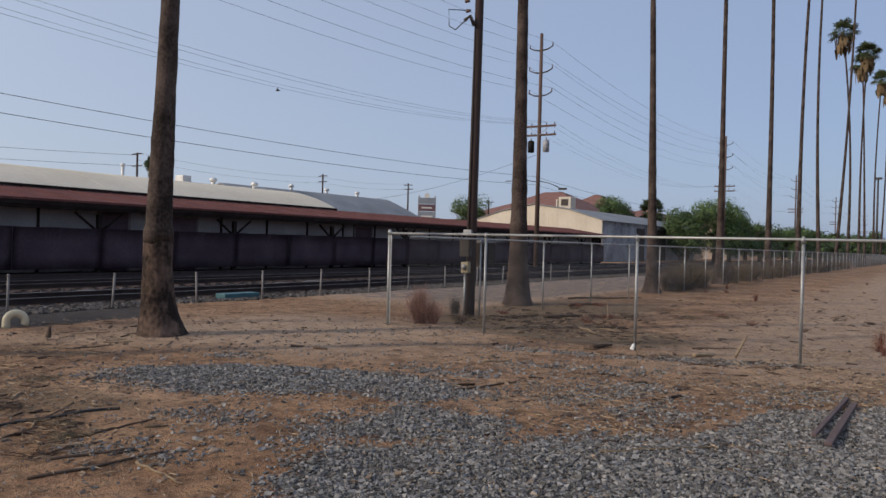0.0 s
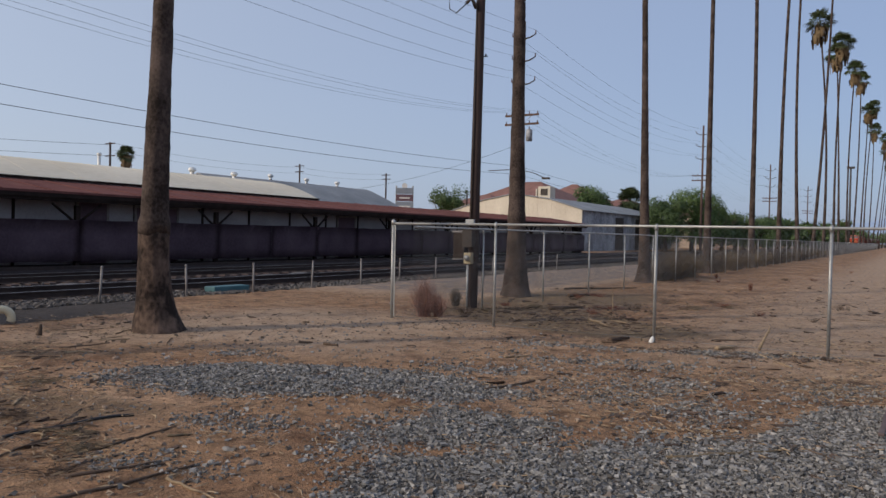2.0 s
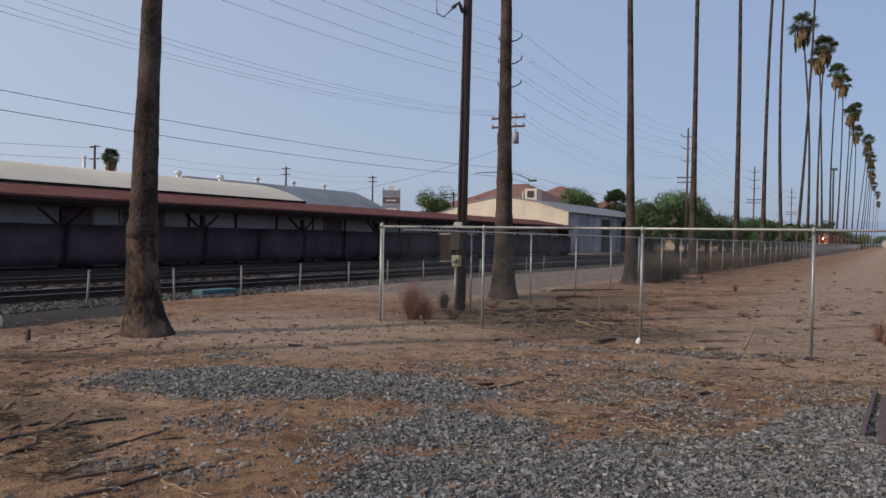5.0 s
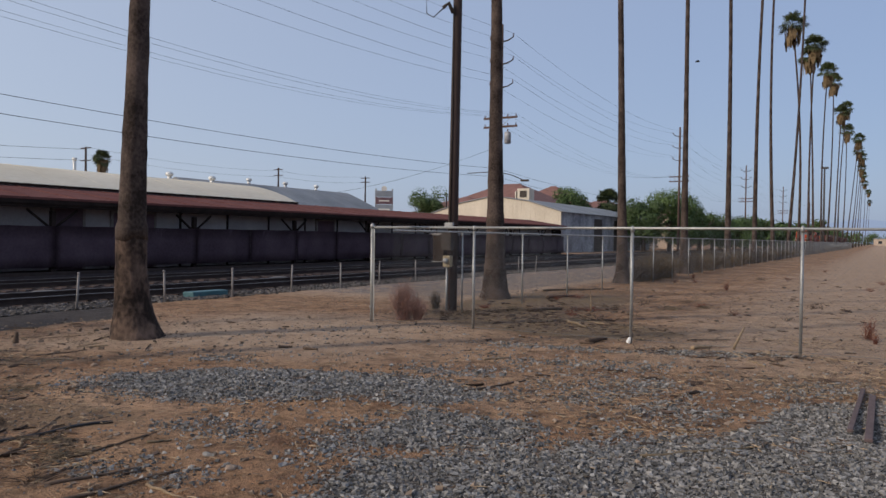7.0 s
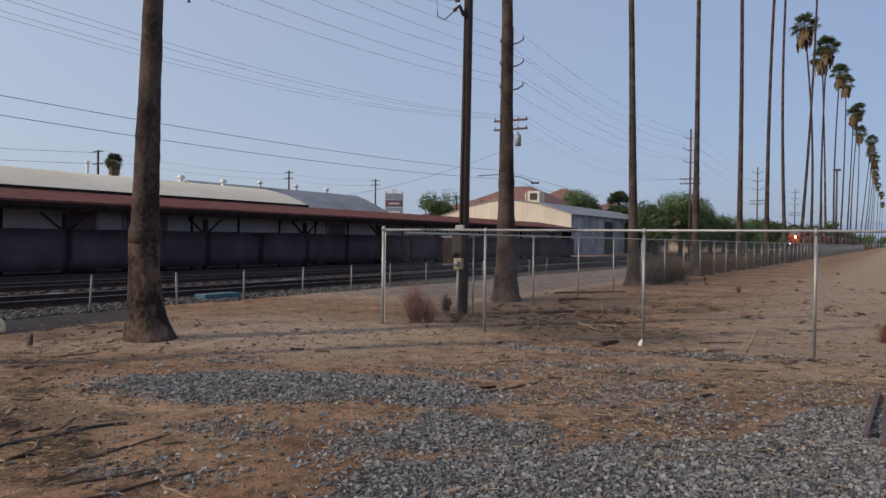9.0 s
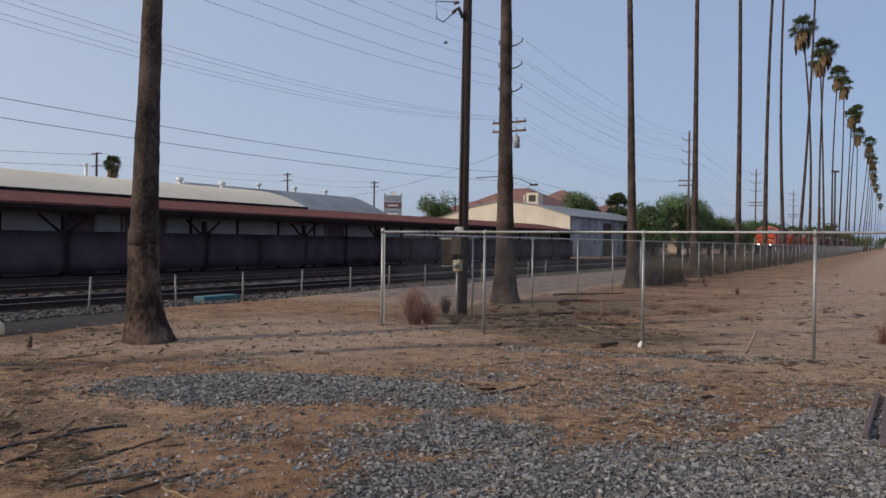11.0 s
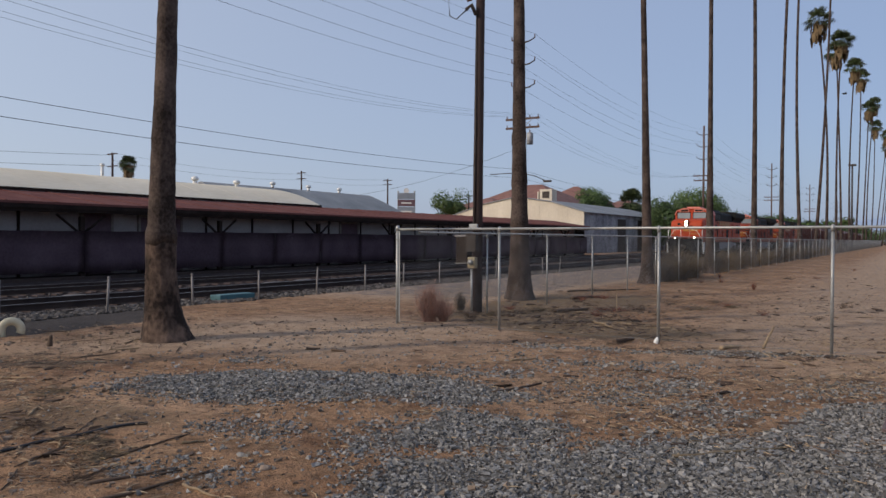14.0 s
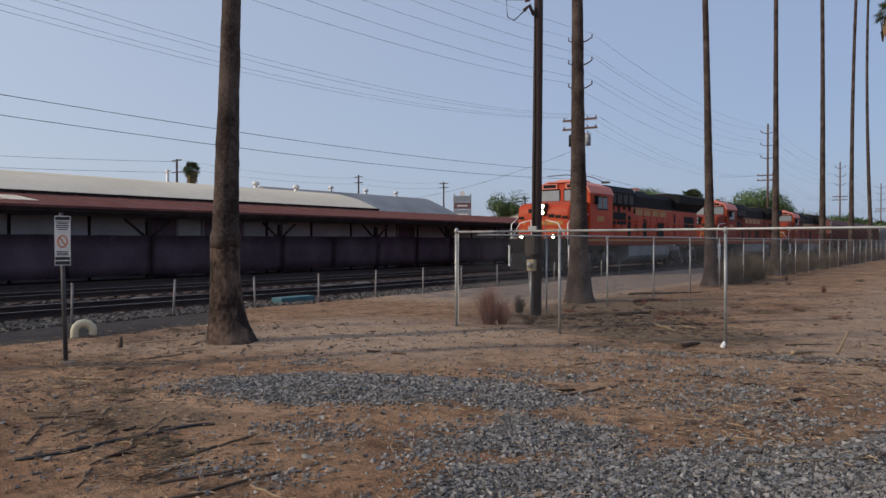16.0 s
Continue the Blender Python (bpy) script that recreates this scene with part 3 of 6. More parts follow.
def scatter_stones():
    rng = random.Random(4)
    places, sizes = [], []
    while len(places) < 80000:
        y = 0.6 + 11.1 * rng.random() ** 1.3
        x = rng.uniform(-9.0, 3.4)
        if rng.random() < (gravel_at(x, y) + 0.014) * smoothstep(0.8, 2.6, y) * smoothstep(3.4, 1.2, x):
            places.append((x, y, ground_z(x, y) + 0.004))
            sizes.append(rng.choice((0.006, 0.008, 0.009, 0.011, 0.012, 0.014, 0.017, 0.022)) * (1.0 if y < 5.2 else 1.1))
    stones("gravel", places, sizes, M["stone"], "loose blue-grey crushed stone spread over dirt", "gravel")
    places, sizes = [], []
    for _ in range(15000):
        x, y = rng.uniform(-13, 6), 2.5 + 24 * rng.random() ** 1.4
        places.append((x, y, ground_z(x, y)))
        sizes.append(0.007 + 0.022 * rng.random() ** 5)
    for _ in range(170):
        x, y = rng.uniform(-9.5, 0.5), 3 + 8 * rng.random() ** 1.3
        places.append((x, y, ground_z(x, y) + 0.004))
        sizes.append(rng.uniform(0.018, 0.034))
    stones("pebbles", places, sizes, M["clod"], "small brown clods and pebbles on dirt", "pebbles")
    places, sizes = [], []
    for _ in range(170):
        x, y = rng.gauss(-10.8, 1.1), rng.gauss(7.8, 1.5)
        if x > -13.2 and math.hypot(x + 10.1, y - 7.9) > 0.6:
            places.append((x, y, ground_z(x, y) + 0.005))
            sizes.append(0.012 + 0.035 * rng.random() ** 2)
    stones("dirt_lumps", places, sizes, M["clod"], "rough brown dirt lumps and bark bits", "dirt lumps")
    places, sizes = [], []
    for _ in range(15000):
        x, y = rng.uniform(-16.5, -14.4), 4 + 52 * rng.random() ** 1.4
        if rng.random() < smoothstep(-14.3, -15.1, x):
            places.append((x, y, ground_z(x, y) + 0.01))
            sizes.append(rng.uniform(0.03, 0.065))
    for _ in range(500):
        x, y = rng.uniform(-24.5, -16.5), 8 + 50 * rng.random() ** 1.4
        places.append((x, y, ground_z(x, y) + 0.01))
        sizes.append(rng.uniform(0.04, 0.07))
    stones("ballast", places, sizes, M["ballast"], "grey track ballast along the railway", "ballast")
    # bark, frond stubs and broken wood: place, spread, how many
    places, sizes = [], []
    for cx, cy, sx, sy, count in ((-11.6, 8.1, 0.8, 1.1, 60), (-10.0, 10.5, 1.6, 0.8, 35), (-6.0, 3.6, 0.8, 0.4, 130), (-8.6, 5.2, 1.3, 0.6, 90), (-5.4, 13.6, 1.5, 0.9, 420), (-6.4, 15.8, 1.0, 1.5, 260),
                                  (-2.3, 11.05, 0.8, 0.12, 150), (-1.3, 11.5, 0.6, 0.12, 110), (-1.9, 8.4, 1.3, 1.1, 170), (-3.4, 6.6, 1.0, 0.8, 70), (-1.6, 6.9, 0.7, 0.5, 60), (-3.0, 19.0, 3.5, 3.5, 150), (-1.0, 26.0, 3.5, 5.0, 110), (-8.6, 9.0, 1.5, 0.6, 22), (-0.2, 9.8, 0.8, 0.8, 60)):
        for _ in range(count):
            x, y = rng.gauss(cx, sx), rng.gauss(cy, sy)
            if x > -13.4 and math.hypot(x + 10.1, y - 7.9) > 0.6:
                places.append((x, y, ground_z(x, y) + 0.006))
                sizes.append(0.007 + 0.042 * rng.random() ** 4 + 0.0012 * max(0.0, y - 8))
    stones("bark_litter", places, sizes, M["chip"], "dark broken bark and frond stubs strewn over dirt", "bark litter", 2.4, 0.45)


build_ground()
scatter_stones()


# ---- railway tracks ----
def track(x, label):
    tr = thing("railway_track", label, "railway track", (x, 0, 0), kind="structure", group="railway tracks")
    for side in (-0.755, 0.755):
        bm = bmesh.new()
        r = [(-0.07, -0.142), (0.07, -0.142), (0.07, -0.15), (0.012, -0.13), (0.012, -0.045), (0.036, -0.035), (0.036, -0.003), (-0.036, -0.003), (-0.036, -0.035), (-0.012, -0.045), (-0.012, -0.13), (-0.07, -0.15)]
        prism(bm, [(side + a, RAIL_Z + b) for a, b in r], "y", -60, 900)
        rail = part("rail", bm, M["steel"], tr)
        bm = bmesh.new()
        quad_box(bm, side - 0.034, side + 0.034, -60, 900, RAIL_Z - 0.003, RAIL_Z + 0.001)
        part("running_surface", bm, M["railtop"], rail, "polished steel rail top")
    return tr


track_near, track_far = track(TRACK_A, "steel rails on timber ties in grey ballast"), track(TRACK_B, "second pair of steel rails beside the sheds")

# ---- chain-link fences ----
def chain_link(bm, length, height, pitch=0.07, r=0.0007, y0=0.0, base=0.06):
    """Diamond mesh of straight wires in the plane y = y0, from x = 0 on."""
    h = height - base
    k = int((length + h) / pitch)
    for i in range(k):
        for lean in (1, -1):
            s = i * pitch if lean == 1 else i * pitch - h
            a, b = (s - h, base), (s, height)
            if lean == -1:
                a, b = (s + h, base), (s, height)
            (xa, za), (xb, zb) = a, b
            lo, hi = 0.0, 1.0
            dx = xb - xa
            t0, t1 = (0 - xa) / dx, (length - xa) / dx
            lo, hi = max(lo, min(t0, t1)), min(hi, max(t0, t1))
            if hi - lo < 0.02:
                continue
            p, q = (xa + dx * lo, za + (zb - za) * lo), (xa + dx * hi, za + (zb - za) * hi)
            n = Vector((-(q[1] - p[1]), q[0] - p[0])).normalized() * r
            vs = [bm.verts.new((c[0] + n.x * u, y0 + w, c[1] + n.y * u)) for c in (p, q) for u, w in ((1, r), (-1, r), (0, -r))]
            for a3, b3 in ((0, 1), (1, 2), (2, 0)):
                bm.faces.new((vs[a3], vs[b3], vs[b3 + 3], vs[a3 + 3]))


def fence_post(parent, x, z0, z1, r=0.03, cap=True):
    bm = bmesh.new()
    tube(bm, [(x, 0, z0 - 0.05), (x, 0, z1 - 0.03)], r, 10)
    post = part("post", bm, M["galv"], parent, smooth=True)
    if cap:
        bm = bmesh.new()
        tube(bm, [(x, 0, z1 - 0.07), (x, 0, z1 - 0.005), (x, 0, z1 + 0.03)], [r + 0.008, r + 0.008, r * 0.5], 10)
        part("cap", bm, M["galv"], post, smooth=True)
    return post


def near_fence():
    fence = thing("chain_link_fence", "galvanised chain-link fence with top rail across bare dirt", "fence", (-8.19, 11.7, 0))
    for x, z0, z1, r in ((0, -0.02, 1.82, 0.036), (2.12, -0.1, 1.79, 0.023), (4.86, 0.0, 1.79, 0.023), (7.24, 0.0, 1.8, 0.023), (10.1, 0, 1.8, 0.023), (12.9, 0, 1.8, 0.023), (15.7, 0, 1.8, 0.023)):
        fence_post(fence, x, z0, z1, r, True)
    tube_part("top_rail", fence, M["galv"], [(0, 0, 1.775), (7.2, 0, 1.785), (15.7, 0, 1.79)], 0.021, 10)
    bm = bmesh.new()
    chain_link(bm, 15.7, 1.76, y0=-0.03)
    part("mesh", bm, M["wire"], fence, "grey woven wire mesh")
    tube_part("tension_wire", fence, M["wire"], [(0, -0.03, 0.07), (15.7, -0.03, 0.08)], 0.003, 5)
    box_part("tension_bar", fence, M["galv"], 0.05, 0.07, -0.035, -0.025, 0.06, 1.74)
    for z in (0.3, 0.75, 1.2, 1.6):
        tube_part("band", fence, M["galv"], [(0, 0, z - 0.012), (0, 0, z + 0.012)], 0.045, 10)


def far_fence():
    fence = thing("chain_link_fence", "long galvanised chain-link fence beside the palm row", "fence", (-7.75, 11.75, 0), 90)
    for i in range(1, 78):
        fence_post(fence, 2.65 + 3.16 * (i - 1), -0.05, 1.7, 0.021, i < 22)
    tube_part("top_rail", fence, M["galv"], [(0, 0, 1.72), (250, 0, 1.67)], 0.02, 8)
    bm = bmesh.new()
    chain_link(bm, 60, 1.68, 0.075, 0.001, 0.03)
    part("mesh", bm, M["wire"], fence, "grey woven wire mesh")
    bm = bmesh.new()
    chain_link(bm, 190, 1.68, 0.15, 0.0028, 0.03)
    for v in bm.verts:
        v.co.x += 60
    part("mesh", bm, M["wire"], fence, "grey woven wire mesh")


near_fence()
far_fence()


def marker_posts():
    post = None
    for i in range(15):
        y = 10.16 + 2.25 * (i - 3)
        if post is None:
            post = thing("marker_post", "thin pale steel post standing beside the track ballast", "post", (-14.65, y, 0), group="posts along the track")
            tube_part("shaft", post, M["postgrey"], [(0, 0, -0.1), (0.01, 0, 0.74)], 0.024, 8)
            tube_part("top", post, M["postgrey"], [(0.01, 0, 0.72), (0.01, 0, 0.77)], [0.032, 0.024], 8)
        else:
            copy_thing(post, pose(-14.65 + 0.05 * math.sin(i * 2.1), y, 0.02 * math.sin(i), 2.2 * math.sin(i * 1.7), 1.8 * math.cos(i * 2.3), 0))


marker_posts()


# ---- palms ----
def palm(x, y, height, shape, lean=(0.0, 0.0), bow=0.0, crown_r=1.7, seed=1, flare=0.0, full=True, kink=0.0, dense=0, peeled=0.0):
    """A tall fan palm: ringed tapering trunk with a flared foot, a skirt of dead fronds and a small crown."""
    rng = random.Random(seed)
    tree = thing("palm_tree", "very tall fan palm with grey-brown ringed trunk", "palm tree", (x, y, ground_z(x, y) - 0.05), group="row of palms")
    n = 110 if full else 26
    pts, radii = [], []
    wob = rng.uniform(0, 6)
    for i in range(n):
        u = (i / (n - 1)) ** (1.7 if full else 1.0)
        z = u * height
        off = bow * math.sin(math.pi * u)
        foot = kink * math.exp(-z / 0.6)
        pts.append((lean[0] * u + off + foot, lean[1] * u + 0.3 * off * math.sin(u * 4 + wob) + 0.6 * foot, z))
        slim, thick, reach = shape
        r = slim * (1 - 0.15 * u) + thick * math.exp(-z / reach) + flare * math.exp(-z / 0.3)
        radii.append(r * (1 + 0.035 * noise.noise((z * 1.4, seed, 0)) + (0.009 if i % 2 else -0.006) + (0.035 * noise.noise((z * 5.5, seed, 3)) if full else 0)))
    bands = [("trunk", M["bark"], pts, radii)]
    if peeled:
        # the lower trunk has lost its outer bark, up to a swollen ring
        radii = [r + 0.016 * math.exp(-((p[2] - peeled - 0.1) / 0.13) ** 2) for r, p in zip(radii, pts)]
        k = next(i for i, p in enumerate(pts) if p[2] > peeled)
        bands = [("trunk", M["bark"], pts[k:], radii[k:]), ("peeled_trunk", M["basebark"], pts[:k + 1], radii[:k + 1])]
    for band, mat, line, rr in bands:
        bm = bmesh.new()
        if peeled and band == "trunk":
            rr = [rr[0] + 0.007, rr[0] + 0.007] + rr[2:]
        tube(bm, line, rr, 24 if full else 8, level=True, ripple=lambda i, k: 0.07 * noise.noise((k * 0.6, line[i][2] * 2.6, seed)) + 0.04 * noise.noise((k * 1.9, line[i][2] * 9.0, seed)))
        if peeled and band == "trunk":
            # the outer bark ends in a ragged edge
            bm.verts.ensure_lookup_table()
            for k in range(24):
                bm.verts[k].co.z += 0.16 * noise.noise((k * 0.55, 4.0, seed)) + 0.08 * noise.noise((k * 1.7, 9.0, seed)) - 0.05
        part(band, bm, mat, tree, "paler peeled bark with tan patches" if band == "peeled_trunk" else "", smooth=True)
    top = Vector(pts[-1])
    # dead fronds hang round the head
    bm = bmesh.new()
    for i in range(dense or (90 if full else 55)):
        a, w = rng.uniform(0, 6.283), rng.uniform(0.1, 0.22)
        r0, ln = 0.2 * rng.random() + 0.15, rng.uniform(0.7, 1.5) * crown_r / 1.7
        d, z0 = Vector((math.cos(a), math.sin(a), 0)), rng.uniform(-1.3, 0.1) * crown_r / 1.7
        out = rng.uniform(0.25, 0.6) * crown_r / 1.7
        p = [top + d * r0 + Vector((0, 0, z0)), top + d * (r0 + out) + Vector((0, 0, z0 - 0.3 * ln)), top + d * (r0 + out * 0.9) + Vector((0, 0, z0 - ln))]
        s = d.cross(Vector((0, 0, 1)))
        vs = [bm.verts.new(q + s * (k * w * ww)) for q, ww in zip(p, (0.4, 1.5, 0.6)) for k in (-1, 1)]
        bm.faces.new((vs[0], vs[1], vs[3], vs[2])), bm.faces.new((vs[2], vs[3], vs[5], vs[4]))
    part("skirt", bm, M["skirt"], tree, "hanging skirt of dead brown fronds")
    bm = bmesh.new()
    for i in range(dense or (46 if full else 38)):
        a, el = rng.uniform(0, 6.283), rng.uniform(-1.0 if dense else -0.6, 1.4)
        d = Vector((math.cos(a) * math.cos(el), math.sin(a) * math.cos(el), math.sin(el)))
        stem = crown_r * rng.uniform(0.45, 0.62)
        c = top + d * stem + Vector((0, 0, 0.15))
        s = d.cross(Vector((0, 0, 1))).normalized()
        up = s.cross(d)
        vs = [bm.verts.new(top + s * 0.02), bm.verts.new(top - s * 0.02), bm.verts.new(c - s * 0.015), bm.verts.new(c + s * 0.015)]
        bm.faces.new(vs)
        rad = crown_r * rng.uniform(0.42, 0.6)
        for k in range(11):
            b = (k - 5) / 5 * 1.9
            dr = (d * math.cos(b) + s * math.sin(b)).normalized()
            side = (s * math.cos(b) - d * math.sin(b)) * rad * 0.085
            mid, tip = c + dr * rad * 0.6 + up * 0.04, c + dr * rad - Vector((0, 0, rad * 0.3 * rng.random() + 0.08))
            vs = [bm.verts.new(c), bm.verts.new(mid + side), bm.verts.new(tip), bm.verts.new(mid - side)]
            bm.faces.new(vs)
    part("crown", bm, M["frond"], tree, "small crown of green fan fronds")
    return tree


palm(-10.15, 7.9, 24.5, (0.108, 0.165, 4.0), (0.6, 0.35), 0.04, seed=3, flare=0.17, kink=0.16, peeled=1.5)
palm(-8.95, 18.5, 25.5, (0.13, 0.19, 3.6), (-0.15, 0.1), -0.05, seed=5, flare=0.13)
# out of view; added to cast a shadow streak over the dirt
palm(-12.9, 1.0, 24.0, (0.13, 0.08, 4.0), (0.3, 0.2), 0.1, seed=8, flare=0.25)
# along the fence, farther and farther: place, height, the head's shift along the row's cross line, bow
PALMS = [
    (28.1, 26.5, -0.9, 0.1), (38.3, 27.0, -0.1, 0.0), (50.4, 28.0, -0.3, 0.1), (62.0, 28.5, 0.6, -0.2), (73.9, 29.0, -0.2, -0.35),
    (85.3, 30.5, 1.3, 0.2), (97.0, 26.6, -1.0, 0.5), (111.1, 27.2, 0.3, -0.2), (119.8, 27.8, -0.9, 0.1), (136.0, 28.6, 0.4, -0.3),
    (150.0, 29.5, 0.6, 0.2), (172.0, 27.5, 0.9, 0.0), (186.8, 30.5, 1.2, -0.3), (208.7, 28.5, 0.6, 0.2), (232.0, 29.0, 2.6, 0.0),
    (262.0, 29.0, 2.0, 0.3), (290.0, 30.0, 2.2, 0.0), (322.0, 29.0, 1.5, 0.2), (368.0, 30.0, 1.0, 0.0), (420.0, 30.0, 1.0, 0.4), (492.0, 30.0, 1.5, 0.0), (610.0, 30.0, 0.5, 0.0),
]
for i, (y, h, dx, bow) in enumerate(PALMS):
    palm(-8.35, y, h, (0.095, 0.13, 4.5) if y < 45 else (0.105, 0.11, 7.0), (dx, 0.2), bow, 1.75 if y < 200 else 2.0, 20 + i, 0.2, y < 60)


# ---- poles, crossarms and cables ----
def service_pole():
    pole = thing("utility_pole", "dark creosoted wooden pole with meter box and conduit", "utility pole", (-7.97, 14.35, 0))
    tube_part("shaft", pole, M["pole"], [(0, 0, -0.2), (0.02, 0, 3), (0.06, 0, 7), (0.09, 0, 9.4)], [0.112, 0.105, 0.093, 0.088], 12)
    bm = bmesh.new()
    quad_box(bm, -0.12, 0.12, -0.28, -0.13, 1.33, 1.72)
    part("service_box", bm, M["greybox"], pole, "brown-grey steel service box", bevel=0.012)
    bm = bmesh.new()
    quad_box(bm, -0.09, 0.09, -0.26, -0.13, 0.98, 1.22)
    part("meter", bm, M["tanbox"], pole, "tan electric meter", bevel=0.02)
    tube_part("meter_dial", pole, M["galv"], [(0, -0.25, 1.11), (0, -0.31, 1.11)], 0.06, 12)
    tube_part("conduit", pole, M["galv"], [(-0.02, -0.19, -0.05), (-0.02, -0.19, 1.0)], 0.025, 8, "pale grey conduit pipe")
    tube_part("conduit", pole, M["greybox"], [(0.0, -0.125, 1.7), (0.02, -0.118, 4.0), (0.02, -0.1, 6.4)], 0.014, 8)
    bm = bmesh.new()
    quad_box(bm, -0.1, 0.1, -0.18, -0.12, 1.82, 1.92)
    part("bracket", bm, M["galv"], pole, "pale clamp on the pole", bevel=0.01)
    tube_part("weatherhead", pole, M["greybox"], [(0.02, -0.13, 6.35), (-0.05, -0.2, 6.55), (-0.16, -0.25, 6.45)], 0.045, 8)
    for k in range(3):
        tube_part("insulator", pole, M["ceramic"], [(-0.1 - 0.03 * k, -0.1, 6.7 + 0.22 * k), (-0.2 - 0.03 * k, -0.12, 6.7 + 0.22 * k)], [0.03, 0.045], 8)
    tube_part("drip_loop", pole, M["black"], [(-0.14, -0.25, 6.45), (-0.42, -0.2, 6.3), (-0.62, -0.15, 6.42), (-0.66, -0.12, 6.8), (-0.22, -0.12, 6.72)], 0.012, 6)
    tube_part("crossarm", pole, M["pole"], [(-0.8, 0, 8.9), (0.9, 0, 8.9)], 0.06, 6)
    return pole


service_pole()
ARM_Z = (16.15, 14.5, 12.8)


def line_pole(x, y, full, first=False):
    pole = thing("utility_pole", "tall reddish-brown wooden power pole with stacked arms", "utility pole", (x, y, 0), group="power line poles")
    tube_part("shaft", pole, M["oldpole"], [(0, 0, -0.3), (0, 0, 8), (0, 0, 17.3)], [0.2, 0.142, 0.12], 10)
    for z in ARM_Z:
        for s in (-1, 1):
            arm = tube_part("arm", pole, M["greybox"], [(0, 0, z - 0.12), (s * 0.5, 0, z - 0.05), (s * 0.95, 0, z + 0.16)], [0.06, 0.05, 0.04], 6)
            tube_part("insulator", arm, M["ceramic"], [(s * 0.92, 0, z + 0.14), (s * 0.92, 0, z + 0.42)], [0.05, 0.03], 6)
    for z in (10.45, 9.8):
        arm = box_part("crossarm", pole, M["oldpole"], -1.35, 1.35, -0.12, 0.0, z - 0.07, z + 0.07)
        for u in (-1.25, -0.6, 0.6, 1.25):
            tube_part("insulator", arm, M["ceramic"], [(u, -0.06, z + 0.05), (u, -0.06, z + 0.25)], [0.045, 0.03], 6)
    tube_part("brace", pole, M["galv"], [(-0.8, -0.1, 10.4), (0, -0.15, 9.7)], 0.02, 5)
    tube_part("brace", pole, M["galv"], [(0.8, -0.1, 10.4), (0, -0.15, 9.7)], 0.02, 5)
    if full:
        for s, mat in ((-0.62, "locoblack"), (0.6, "greyside")):
            can = tube_part("transformer", pole, M[mat], [(s, -0.05, 8.55), (s, -0.05, 9.35), (s, -0.05, 9.42)], [0.24, 0.24, 0.14], 12)
            tube_part("bushing", can, M["ceramic"], [(s, -0.05, 9.4), (s, -0.05, 9.6)], 0.04, 6)
        tube_part("lamp_arm", pole, M["signpost"], [(0, 0, 6.35), (-1.0, -0.1, 6.5), (-2.6, -0.2, 6.45)], 0.035, 6)
        tube_part("lamp_arm", pole, M["signpost"], [(0, 0, 6.45), (0.9, 0.1, 6.25), (1.7, 0.2, 5.9)], 0.035, 6)
        bm = bmesh.new()
        quad_box(bm, 1.6, 2.2, 0.08, 0.32, 5.76, 5.9)
        part("lamp_head", bm, M["greybox"], pole, "street lamp head", bevel=0.03)
    return pole


LINE_X, POLE_Y = -24.5, (-7.8, 51.2, 108.6, 168.5, 237, 330)
for i, y in enumerate(POLE_Y):
    line_pole(LINE_X, y, i == 1)


def cable(name, a, b, sag, r=0.014, label="dark sagging overhead power cable"):
    bm = bmesh.new()
    a, b = Vector(a), Vector(b)
    k = 18
    tube(bm, [a.lerp(b, i / k) - Vector((0, 0, 4 * sag * (i / k) * (1 - i / k))) for i in range(k + 1)], r, 5)
    return mesh_thing(name, bm, M["black"], label, "power cable", group="overhead cables", smooth=True)


for i in range(len(POLE_Y) - 1):
    y0, y1 = POLE_Y[i], POLE_Y[i + 1]
    scale = (y1 - y0) / 58.2
    for z in ARM_Z:
        for s in (-0.92, 0.92):
            cable("power_cable", (LINE_X + s, y0, z + 0.42), (LINE_X + s, y1, z + 0.42), 1.45 * scale, 0.008)
    for u in (-1.25, -0.6, 0.6, 1.25):
        cable("power_cable", (LINE_X + u, y0, 10.7), (LINE_X + u, y1, 10.7), 1.95 * scale, 0.0055, "thin sagging overhead cable")
    if i < 3:
        for z, s in ((6.75, 0.75), (6.15, 0.78)):
            cable("phone_cable", (LINE_X - 0.2, y0, z), (LINE_X - 0.2, y1, z), s * scale, 0.011, "dark sagging telephone cable")
cable("drop_cable", (-24.5, 51.1, 8.4), (-52, 62, 5.8), 0.7, 0.012, "drop cable from the pole to the sheds")


def small_pole(x, y, h, arms):
    pole = thing("utility_pole", "distant plain wooden utility pole with short crossarms", "utility pole", (x, y, 0), group="distant poles")
    tube_part("shaft", pole, M["pole"], [(0, 0, -0.2), (0, 0, h)], [0.17, 0.12], 8)
    for z in arms:
        box_part("crossarm", pole, M["pole"], -0.9, 0.9, -0.06, 0.06, h - z - 0.06, h - z + 0.06)
    return pole


small_pole(-81.2, 57.4, 11.7, (0.15, 1.6, 3.1))
small_pole(-82.1, 91.5, 12.2, (0.3, 1.2))
small_pole(-76.1, 106.4, 11.8, (0.3, 1.0))
small_pole(-64.0, 113.0, 9.2, (0.3,))
for z in (11.4, 10.1, 8.7):
    cable("power_cable", (-81.2, 57.4, z), (-100, 20, z + 0.3), 0.4, 0.02, "distant overhead cable behind the roofs")
for z in (11.7, 10.8):
    cable("power_cable", (-81.2, 57.4, z), (-82.1, 91.5, z), 0.6, 0.012, "distant overhead cable behind the roofs")
    cable("power_cable", (-82.1, 91.5, z), (-76.1, 106.4, z), 0.4, 0.012, "distant overhead cable behind the roofs")


